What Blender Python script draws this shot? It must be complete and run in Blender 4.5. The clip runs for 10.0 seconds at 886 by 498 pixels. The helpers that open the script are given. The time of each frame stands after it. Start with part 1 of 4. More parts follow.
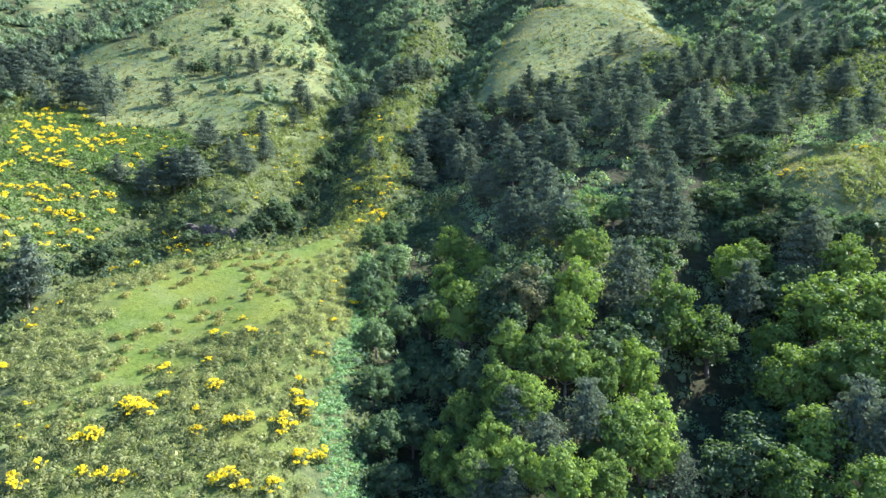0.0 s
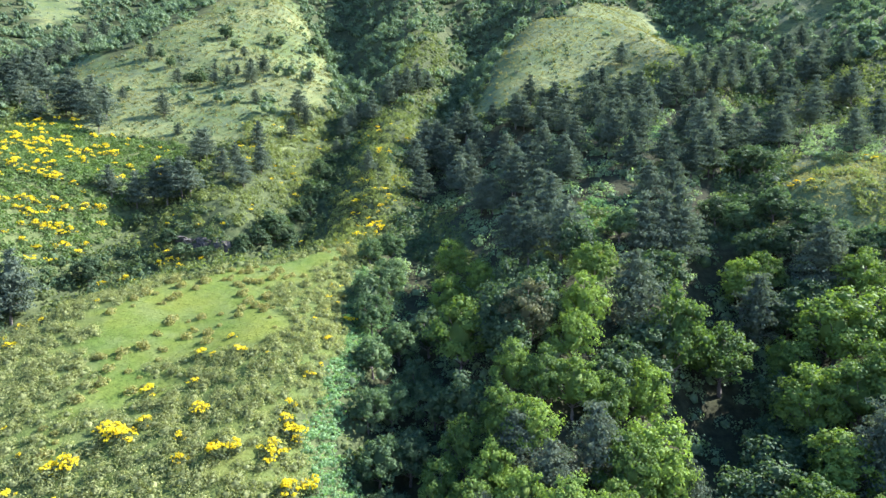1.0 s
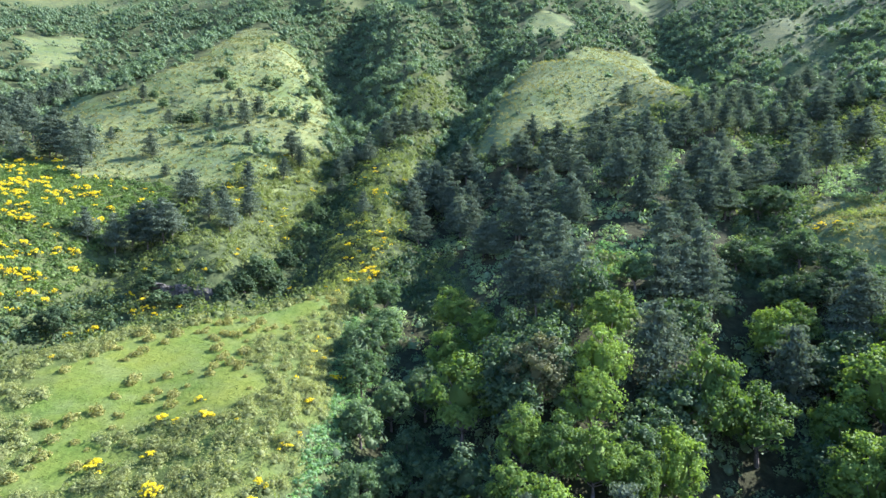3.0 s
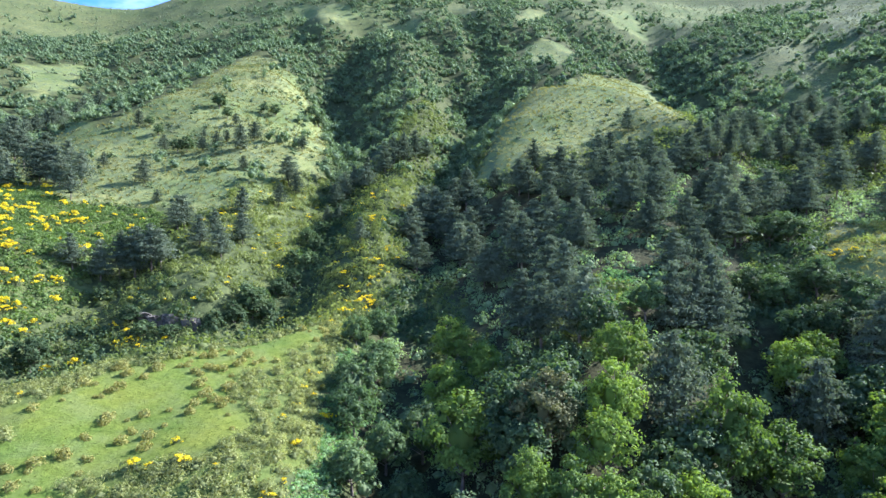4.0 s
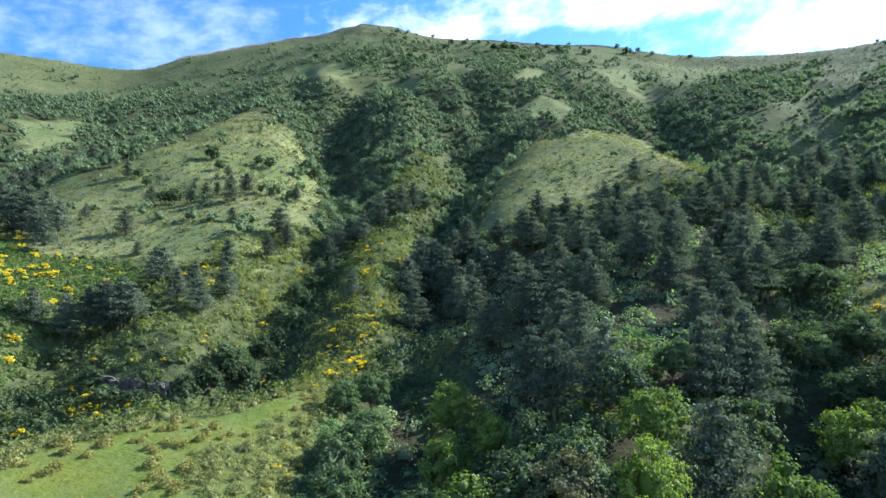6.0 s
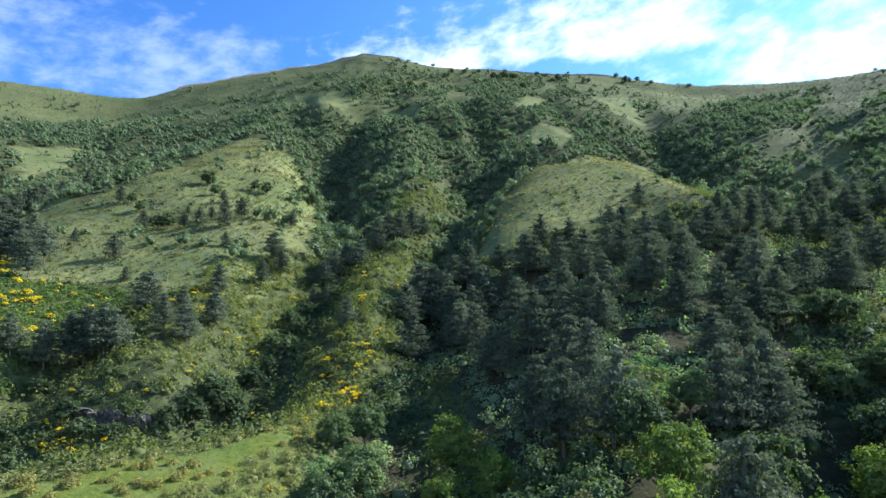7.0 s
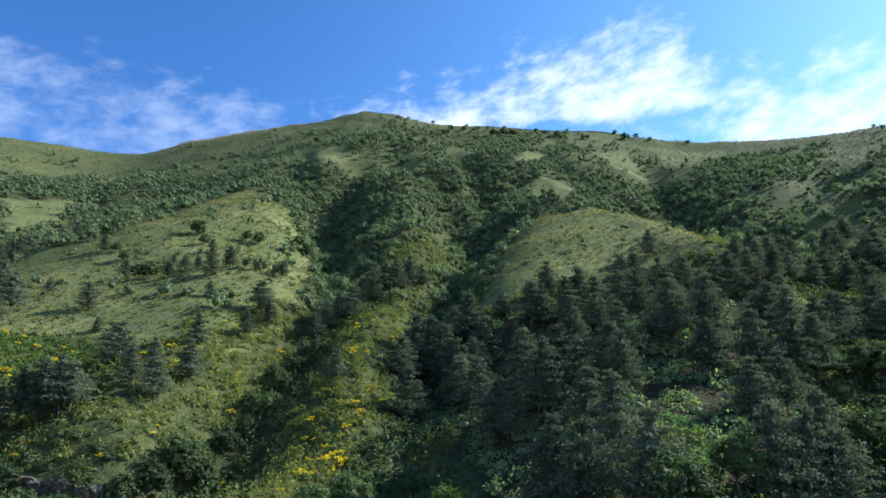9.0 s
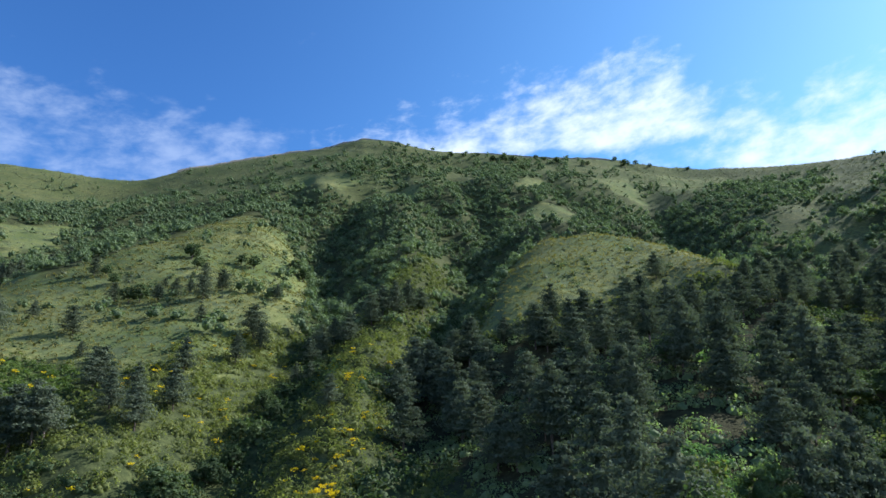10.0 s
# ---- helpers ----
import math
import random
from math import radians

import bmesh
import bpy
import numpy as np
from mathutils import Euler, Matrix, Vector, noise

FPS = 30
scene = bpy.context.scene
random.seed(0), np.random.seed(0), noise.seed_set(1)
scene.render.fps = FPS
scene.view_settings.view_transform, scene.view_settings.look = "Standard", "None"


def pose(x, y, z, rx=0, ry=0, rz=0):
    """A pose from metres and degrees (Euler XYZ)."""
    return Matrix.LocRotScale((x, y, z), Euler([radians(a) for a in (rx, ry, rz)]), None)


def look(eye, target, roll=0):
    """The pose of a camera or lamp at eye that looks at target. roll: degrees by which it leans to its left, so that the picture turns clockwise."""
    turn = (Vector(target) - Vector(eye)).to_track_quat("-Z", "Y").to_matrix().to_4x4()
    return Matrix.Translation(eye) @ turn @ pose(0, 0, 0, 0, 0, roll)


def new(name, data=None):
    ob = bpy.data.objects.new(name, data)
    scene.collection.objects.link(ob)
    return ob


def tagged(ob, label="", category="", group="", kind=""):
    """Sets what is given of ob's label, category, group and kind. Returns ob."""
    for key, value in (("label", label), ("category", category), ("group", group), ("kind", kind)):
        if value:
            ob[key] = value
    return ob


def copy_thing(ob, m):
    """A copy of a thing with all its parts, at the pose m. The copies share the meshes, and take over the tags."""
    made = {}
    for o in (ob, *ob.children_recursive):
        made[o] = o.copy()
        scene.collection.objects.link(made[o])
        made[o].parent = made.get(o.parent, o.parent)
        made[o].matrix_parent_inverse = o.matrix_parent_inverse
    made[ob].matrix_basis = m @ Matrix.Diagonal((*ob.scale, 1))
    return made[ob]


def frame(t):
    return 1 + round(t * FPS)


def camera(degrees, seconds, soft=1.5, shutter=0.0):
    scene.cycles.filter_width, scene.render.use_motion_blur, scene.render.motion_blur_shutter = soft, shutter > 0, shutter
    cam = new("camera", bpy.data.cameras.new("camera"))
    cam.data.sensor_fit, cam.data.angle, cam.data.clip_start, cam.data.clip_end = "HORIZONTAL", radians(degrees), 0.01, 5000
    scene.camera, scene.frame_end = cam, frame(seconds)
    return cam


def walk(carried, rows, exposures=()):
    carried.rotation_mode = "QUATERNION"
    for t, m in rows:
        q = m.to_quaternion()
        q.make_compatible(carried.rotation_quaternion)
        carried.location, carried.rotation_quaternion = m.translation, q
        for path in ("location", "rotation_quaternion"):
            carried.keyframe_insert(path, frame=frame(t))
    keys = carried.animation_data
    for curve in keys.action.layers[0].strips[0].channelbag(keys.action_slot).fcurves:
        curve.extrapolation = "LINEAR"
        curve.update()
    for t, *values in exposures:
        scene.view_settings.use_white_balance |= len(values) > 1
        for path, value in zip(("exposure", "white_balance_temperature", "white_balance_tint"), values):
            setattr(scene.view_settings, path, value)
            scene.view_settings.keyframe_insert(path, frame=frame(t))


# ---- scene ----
cam = camera(69.9, 10.0)
METRES, EYE, TILT, LEAN, TURN = 50.0, 40.0, -7.0, 0.0, 0.0
ROWS = [
    (0.0, 0.0, 0.0, 0.0, -0.0, 0.0, -0.0),
    (0.5, 0.0006, 0.0379, 0.0033, 0.01, 0.2, 0.01),
    (1.0, 0.0014, 0.0786, 0.0066, 0.02, 1.06, 0.02),
    (1.5, 0.0022, 0.1221, 0.01, 0.03, 2.03, 0.02),
    (2.0, 0.0031, 0.1676, 0.014, 0.03, 3.0, 0.05),
    (2.5, 0.004, 0.2149, 0.018, 0.02, 3.97, 0.05),
    (4.0, 0.0073, 0.3633, 0.0313, 0.01, 7.58, 0.06),
    (4.5, 0.0079, 0.415, 0.0359, -0.0, 8.89, 0.07),
    (5.0, 0.0086, 0.4665, 0.0407, -0.01, 10.21, 0.08),
    (5.5, 0.0089, 0.5193, 0.0452, -0.03, 11.54, 0.08),
    (7.0, 0.0114, 0.6773, 0.0571, -0.04, 15.46, 0.06),
    (7.5, 0.0122, 0.7308, 0.0613, -0.05, 16.77, 0.06),
    (8.0, 0.0133, 0.7838, 0.0657, -0.04, 18.09, 0.08),
    (8.5, 0.0135, 0.8365, 0.0697, -0.05, 19.41, 0.07),
    (9.0, 0.0143, 0.8898, 0.0741, -0.06, 20.73, 0.05),
    (9.5, 0.0148, 0.9434, 0.0781, -0.07, 22.02, 0.05),
    (10.0, 0.0154, 0.9964, 0.0826, -0.07, 23.29, 0.07),
]
walk(cam, [(t, pose(0, 0, EYE, TILT, LEAN, TURN) @ pose(METRES * x, METRES * y, METRES * z, 90 + pitch, roll, yaw)) for t, x, y, z, yaw, pitch, roll in ROWS], exposures=[(0, 2.27, 5400, 17), (2.5, 2.26, 5340, 17), (4.5, 2.08, 5270, 17), (5.5, 1.78, 5320, 16), (7.0, 1.42, 5480, 15), (8.5, 1.16, 5580, 13), (10, 0.95, 5640, 12)])


# ---- sky and sun ----
SUN_SIDE, SUN_HIGH = 66.0, 36.0
world = bpy.data.worlds.new("sky")
scene.world = world
world.use_nodes = True


def build_sky():
    nt = world.node_tree
    n, link = nt.nodes, nt.links
    back = n["Background"]
    sky = n.new("ShaderNodeTexSky")
    sky.sky_type, sky.sun_disc = "NISHITA", False
    sky.sun_elevation, sky.sun_rotation = radians(SUN_HIGH), radians(SUN_SIDE)
    sky.altitude, sky.air_density, sky.dust_density, sky.ozone_density = 600, 1.0, 0.6, 3.0
    co = n.new("ShaderNodeTexCoord")
    split = n.new("ShaderNodeSeparateXYZ")
    link.new(co.outputs["Generated"], split.inputs[0])

    def calc(op, a, b=None, clamp=False):
        m = n.new("ShaderNodeMath")
        m.operation, m.use_clamp = op, clamp
        for k, v in enumerate((a, b)):
            if v is None:
                continue
            if isinstance(v, (int, float)):
                m.inputs[k].default_value = v
            else:
                link.new(v, m.inputs[k])
        return m.outputs[0]
    x, y, z = split.outputs
    side, up = calc("ARCTAN2", x, y), calc("ARCSINE", z)
    # a high sheet of mottled cloud
    plane = n.new("ShaderNodeCombineXYZ")
    link.new(side, plane.inputs[0])
    link.new(calc("SUBTRACT", calc("MULTIPLY", up, 1.9), calc("MULTIPLY", side, 0.25)), plane.inputs[1])

    def puff(scale, detail, rough, lacun=2.1, dist=0.0):
        t = n.new("ShaderNodeTexNoise")
        t.inputs["Scale"].default_value, t.inputs["Detail"].default_value = scale, detail
        t.inputs["Roughness"].default_value, t.inputs["Lacunarity"].default_value = rough, lacun
        t.inputs["Distortion"].default_value = dist
        link.new(plane.outputs[0], t.inputs["Vector"])
        return calc("SUBTRACT", t.outputs[0], 0.5)

    def profile(stops):
        """Degrees of height over degrees of bearing."""
        across = calc("ADD", calc("MULTIPLY", side, 1 / radians(360)), 0.5)
        ramp = n.new("ShaderNodeValToRGB")
        while len(ramp.color_ramp.elements) < len(stops):
            ramp.color_ramp.elements.new(1.0)
        for e, (deg, v) in zip(ramp.color_ramp.elements, stops):
            e.position, e.color = deg / 360 + 0.5, (v / 90, v / 90, v / 90, 1)
        link.new(across, ramp.inputs[0])
        return calc("MULTIPLY", ramp.outputs[0], radians(90))

    def smooth(v, a, b):
        r = n.new("ShaderNodeMapRange")
        r.interpolation_type = "SMOOTHSTEP"
        r.inputs[1].default_value, r.inputs[2].default_value = a, b
        link.new(v, r.inputs[0])
        return r.outputs[0]
    mottle = calc("ADD", calc("MULTIPLY", puff(19.0, 5, 0.58, 2.1, 0.15), 2.3), calc("MULTIPLY", puff(4.5, 3, 0.5), 1.5))
    # the bank towards the sun has a clear upper edge; a thin strip of wisps lies low on the other side
    depth_in = calc("MULTIPLY", calc("SUBTRACT", profile(CLOUD_BANK), up), 1 / radians(6.0))
    slit = calc("MULTIPLY", calc("MULTIPLY", smooth(up, radians(25.4), radians(23.6)), smooth(side, radians(1.0), radians(8.0))), smooth(side, radians(29.0), radians(21.0)))
    depth_in = calc("SUBTRACT", calc("MINIMUM", depth_in, 0.72), slit)
    bank = calc("MULTIPLY", smooth(calc("ADD", depth_in, mottle), -0.2, 1.25), 0.92)
    off = calc("ABSOLUTE", calc("SUBTRACT", up, radians(22.5)))
    strip = calc("MULTIPLY", smooth(off, radians(7.0), radians(2.0)), smooth(side, radians(-11.0), radians(-17.0)))
    wisps = calc("MULTIPLY", smooth(calc("ADD", mottle, calc("SUBTRACT", calc("MULTIPLY", strip, 0.95), 0.5)), -0.1, 1.2), 0.3)
    glow = calc("MULTIPLY", calc("MULTIPLY", smooth(side, radians(-34.0), radians(54.0)), smooth(side, radians(150.0), radians(80.0))), 1.0)
    cover = calc("MAXIMUM", bank, wisps)
    white = n.new("ShaderNodeRGB")
    white.outputs[0].default_value = (*CLOUD_WHITE, 1)
    mix = n.new("ShaderNodeMix")
    mix.data_type = "RGBA"
    tint = n.new("ShaderNodeMix")
    tint.data_type, tint.blend_type = "RGBA", "MULTIPLY"
    tint.inputs["Factor"].default_value = 1.0
    link.new(sky.outputs[0], tint.inputs["A"])
    shift = n.new("ShaderNodeMix")
    shift.data_type = "RGBA"
    link.new(glow, shift.inputs["Factor"])
    shift.inputs["A"].default_value, shift.inputs["B"].default_value = (*SKY_TINT, 1), (*SUN_SIDE_TINT, 1)
    link.new(shift.outputs["Result"], tint.inputs["B"])
    link.new(cover, mix.inputs["Factor"])
    link.new(tint.outputs["Result"], mix.inputs["A"])
    link.new(white.outputs[0], mix.inputs["B"])
    link.new(mix.outputs["Result"], back.inputs[0])
    back.inputs[1].default_value = SKY_POWER


SKY_POWER, SKY_TINT, SUN_SIDE_TINT = 0.092, (0.46, 0.73, 0.98), (0.95, 1.25, 1.2)
CLOUD_WHITE = (6.3, 6.6, 6.9)
# stops at 90 and 180 degrees: unseen cloud, added as neutral fill light
CLOUD_BANK = [(-180, 24), (-90, 22), (-50, 10), (-16, 13), (-13, 24.5), (-2, 28), (10, 31), (21, 32), (26, 28), (42, 27), (90, 26), (180, 24)]
build_sky()
sun = new("sun", bpy.data.lights.new("sun", "SUN"))
sun.data.energy, sun.data.angle, sun.data.color = 5.0, radians(0.53), (1.0, 0.92, 0.8)
sun.matrix_world = look(Vector((math.sin(radians(SUN_SIDE)) * math.cos(radians(SUN_HIGH)), math.cos(radians(SUN_SIDE)) * math.cos(radians(SUN_HIGH)), math.sin(radians(SUN_HIGH)))) * 900, (0, 0, 0))


# ---- materials ----
def shader(name):
    m = bpy.data.materials.new(name)
    m.use_nodes = True
    return m, m.node_tree.nodes, m.node_tree.links


def blend(n, link, fac, a, b, kind="MIX"):
    m = n.new("ShaderNodeMix")
    m.data_type, m.blend_type = "RGBA", kind
    for key, v in (("Factor", fac), ("A", a), ("B", b)):
        if isinstance(v, (int, float)):
            m.inputs[key].default_value = v
        elif isinstance(v, tuple):
            m.inputs[key].default_value = (*v, 1)
        else:
            link.new(v, m.inputs[key])
    return m.outputs["Result"]


def arith(n, link, op, a, b, clamp=False):
    m = n.new("ShaderNodeMath")
    m.operation, m.use_clamp = op, clamp
    for k, v in enumerate((a, b)):
        if isinstance(v, (int, float)):
            m.inputs[k].default_value = v
        else:
            link.new(v, m.inputs[k])
    return m.outputs[0]


def grain(n, link, scale, detail=3.0, rough=0.55):
    co = n.new("ShaderNodeNewGeometry")
    t = n.new("ShaderNodeTexNoise")
    t.inputs["Scale"].default_value, t.inputs["Detail"].default_value, t.inputs["Roughness"].default_value = scale, detail, rough
    link.new(co.outputs["Position"], t.inputs["Vector"])
    return t.outputs[0]


def leaf_material(name, dark, light, glow, through_light=0.4, patch=0.12, rough=0.7, gloss=0.12, bumpy=0.0, single=0.3, mixed=0.5):
    """Foliage: two greens mixed leaf by leaf, tree by tree and patch by patch; light shines through the blades."""
    m, n, link = shader(name)
    geo, info = n.new("ShaderNodeNewGeometry"), n.new("ShaderNodeObjectInfo")
    fac = arith(n, link, "ADD", arith(n, link, "MULTIPLY", geo.outputs["Random Per Island"], mixed),
                arith(n, link, "MULTIPLY", arith(n, link, "SUBTRACT", grain(n, link, patch), 0.3), 1.1), True)
    fac = arith(n, link, "ADD", arith(n, link, "MULTIPLY", fac, 1.05 - single), arith(n, link, "MULTIPLY", info.outputs["Random"], single), True)
    col = blend(n, link, fac, dark, light)
    bsdf = n["Principled BSDF"]
    link.new(col, bsdf.inputs["Base Color"])
    bsdf.inputs["Roughness"].default_value, bsdf.inputs["Specular IOR Level"].default_value = rough, gloss
    if bumpy:
        col = blend(n, link, 0.8, col, blend(n, link, arith(n, link, "MULTIPLY", arith(n, link, "SUBTRACT", grain(n, link, bumpy * 0.6, 4, 0.7), 0.33), 3.0, True), (0.5, 0.55, 0.55), (1.4, 1.4, 1.3)), "MULTIPLY")
        link.new(col, bsdf.inputs["Base Color"])
        bp = n.new("ShaderNodeBump")
        bp.inputs["Strength"].default_value, bp.inputs["Distance"].default_value = 1.0, 0.6
        link.new(grain(n, link, bumpy, 4, 0.7), bp.inputs["Height"])
        link.new(bp.outputs[0], bsdf.inputs["Normal"])
    tr = n.new("ShaderNodeBsdfTranslucent")
    link.new(blend(n, link, 1.0, col, glow, "MULTIPLY"), tr.inputs["Color"])
    both = n.new("ShaderNodeMixShader")
    both.inputs[0].default_value = through_light
    link.new(bsdf.outputs[0], both.inputs[1])
    link.new(tr.outputs[0], both.inputs[2])
    link.new(both.outputs[0], n["Material Output"].inputs[0])
    return m


def rough_material(name, a, b, scale, rough=0.9, bump=0.4):
    m, n, link = shader(name)
    bsdf = n["Principled BSDF"]
    fac = arith(n, link, "MULTIPLY", arith(n, link, "SUBTRACT", grain(n, link, scale, 5), 0.3), 2.4, True)
    link.new(blend(n, link, fac, a, b), bsdf.inputs["Base Color"])
    bsdf.inputs["Roughness"].default_value, bsdf.inputs["Specular IOR Level"].default_value = rough, 0.2
    bp = n.new("ShaderNodeBump")
    bp.inputs["Strength"].default_value, bp.inputs["Distance"].default_value = bump, 0.1
    link.new(grain(n, link, scale * 4, 6, 0.65), bp.inputs["Height"])
    link.new(bp.outputs[0], bsdf.inputs["Normal"])
    return m


def ground_material():
    """Turf, straw-dry grass and leaf litter, mixed by the cover of each stretch of the hillside."""
    m, n, link = shader("hillside_turf")
    bsdf = n["Principled BSDF"]
    at = n.new("ShaderNodeAttribute")
    at.attribute_name = "cover"
    split = n.new("ShaderNodeSeparateColor")
    link.new(at.outputs["Color"], split.inputs[0])
    n1, n2, n3 = grain(n, link, 0.09, 5), grain(n, link, 0.7, 5, 0.6), grain(n, link, 3.2, 4, 0.6)
    spread_ = arith(n, link, "MULTIPLY", arith(n, link, "SUBTRACT", n2, 0.32), 2.6, True)
    broad = arith(n, link, "MULTIPLY", arith(n, link, "SUBTRACT", n1, 0.35), 3.2, True)
    fine = arith(n, link, "MULTIPLY", arith(n, link, "SUBTRACT", n3, 0.3), 2.4, True)
    scrub = blend(n, link, spread_, (0.05, 0.066, 0.026), (0.125, 0.145, 0.052))
    litter = blend(n, link, spread_, (0.024, 0.024, 0.013), (0.058, 0.06, 0.028))
    lush = blend(n, link, spread_, (0.062, 0.1, 0.018), (0.11, 0.145, 0.027))
    lush = blend(n, link, arith(n, link, "MULTIPLY", broad, 0.38), lush, (0.2, 0.185, 0.03))
    dry = blend(n, link, spread_, (0.098, 0.112, 0.038), (0.25, 0.243, 0.088))
    dry = blend(n, link, arith(n, link, "MULTIPLY", broad, 0.75), dry, (0.14, 0.17, 0.065))
    dry = blend(n, link, arith(n, link, "MULTIPLY", arith(n, link, "SUBTRACT", grain(n, link, 0.028, 4), 0.42), 4.0, True), dry, (0.095, 0.125, 0.04))
    tufty = arith(n, link, "MULTIPLY", arith(n, link, "SUBTRACT", grain(n, link, 0.32, 4, 0.6), 0.45), 5.0, True)
    dry = blend(n, link, arith(n, link, "MULTIPLY", tufty, 0.75), dry, (0.085, 0.11, 0.06))
    lush = blend(n, link, arith(n, link, "MULTIPLY", tufty, 0.4), lush, (0.13, 0.15, 0.06))
    scrub = blend(n, link, arith(n, link, "MULTIPLY", tufty, 0.7), scrub, (0.028, 0.042, 0.02))
    col = blend(n, link, split.outputs[2], scrub, litter)
    col = blend(n, link, split.outputs[1], col, lush)
    col = blend(n, link, split.outputs[0], col, dry)
    col = blend(n, link, 0.55, col, blend(n, link, fine, (0.6, 0.6, 0.6), (1.3, 1.3, 1.26)), "MULTIPLY")
    link.new(col, bsdf.inputs["Base Color"])
    bsdf.inputs["Roughness"].default_value, bsdf.inputs["Specular IOR Level"].default_value = 1.0, 0.05
    bp = n.new("ShaderNodeBump")
    bp.inputs["Strength"].default_value, bp.inputs["Distance"].default_value = 0.45, 0.4
    link.new(grain(n, link, 1.6, 6, 0.65), bp.inputs["Height"])
    link.new(bp.outputs[0], bsdf.inputs["Normal"])
    return m


TURF = ground_material()
BARK = rough_material("grey_bark", (0.07, 0.055, 0.04), (0.2, 0.17, 0.14), 2.0)
STONE = rough_material("grey_limestone", (0.035, 0.031, 0.025), (0.115, 0.105, 0.088), 0.8, 0.9, 0.8)
# needle colour raised above real pine to include haze over the eastern wood
NEEDLES = leaf_material("pine_needles", (0.05, 0.07, 0.048), (0.172, 0.202, 0.13), (1.0, 1.1, 0.7), 0.3, 0.25, 0.9, 0.03, single=0.45, mixed=0.22)
NEAR_NEEDLES = leaf_material("grey_pine_needles", (0.05, 0.068, 0.044), (0.155, 0.18, 0.112), (1.0, 1.1, 0.7), 0.3, 0.25, 0.9, 0.03, single=0.45, mixed=0.22)
TWIGS = leaf_material("broom_twigs", (0.045, 0.06, 0.03), (0.13, 0.15, 0.06), (1.1, 1.2, 0.6), 0.3, 0.5)
OLIVE_LEAVES = leaf_material("olive_brown_leaves", (0.07, 0.075, 0.035), (0.19, 0.19, 0.085), (1.1, 1.1, 0.6), 0.3, 0.6)
LEAVES = leaf_material("fresh_leaves", (0.048, 0.085, 0.028), (0.195, 0.27, 0.05), (1.35, 1.45, 0.45), 0.32, 0.1, single=0.6)
# leaf colour darkened to stand in for the shade down in the gullies
SHADED_GULLY_LEAVES = leaf_material("shaded_gully_leaves", (0.03, 0.052, 0.025), (0.108, 0.15, 0.064), (1.2, 1.4, 0.6), 0.3, 0.12, single=0.45)
# distant haze is put into this leaf colour: paler and bluer than near leaves
HAZED_FAR_LEAVES = leaf_material("hazed_far_wood_leaves", (0.064, 0.1, 0.062), (0.24, 0.3, 0.155), (1.2, 1.4, 0.7), 0.3, 0.03, bumpy=2.2, mixed=0.3)
UNDER_LEAVES = leaf_material("undergrowth_leaves", (0.085, 0.13, 0.065), (0.3, 0.37, 0.185), (1.2, 1.4, 0.6), 0.38, 0.1)
HEATH_LEAVES = leaf_material("heath_leaves", (0.105, 0.13, 0.045), (0.42, 0.43, 0.17), (1.2, 1.2, 0.6), 0.42, 0.5)
BANK_LEAVES = leaf_material("ridge_scrub_leaves", (0.06, 0.088, 0.033), (0.245, 0.268, 0.085), (1.2, 1.3, 0.5), 0.42, 0.35, mixed=0.35)
LUSH_LEAVES = leaf_material("lush_scrub_leaves", (0.042, 0.078, 0.026), (0.15, 0.205, 0.062), (1.2, 1.4, 0.4), 0.35, 0.15)
FERN_LEAVES = leaf_material("bramble_leaves", (0.08, 0.145, 0.056), (0.22, 0.32, 0.14), (1.2, 1.5, 0.6), 0.4, 0.3)
MEADOW_BLADES = leaf_material("meadow_blades", (0.06, 0.092, 0.018), (0.115, 0.138, 0.028), (1.1, 1.15, 0.5), 0.3, 0.12)
# lighter than the gully leaves: sunlight on the bank trees is in the colour
BANK_CROWNS = leaf_material("bank_tree_leaves", (0.042, 0.075, 0.033), (0.16, 0.22, 0.09), (1.2, 1.4, 0.6), 0.35, 0.12, single=0.4)
STRAW = leaf_material("grass_blades", (0.085, 0.102, 0.035), (0.285, 0.265, 0.098), (1.2, 1.2, 0.6), 0.4, 0.08)
# far scrub colour lifted towards pale grey to carry the haze of distance
HAZED_FAR_SCRUB = leaf_material("hazed_far_scrub_leaves", (0.1, 0.12, 0.065), (0.28, 0.3, 0.175), (1.2, 1.3, 0.7), 0.3, 0.05)
TUSSOCK = leaf_material("tussock_blades", (0.12, 0.122, 0.036), (0.32, 0.295, 0.085), (1.2, 1.15, 0.5), 0.35, 0.3)
FLOWERS = leaf_material("broom_flowers", (0.62, 0.48, 0.005), (0.84, 0.72, 0.012), (1.0, 0.9, 0.3), 0.35, 0.6)


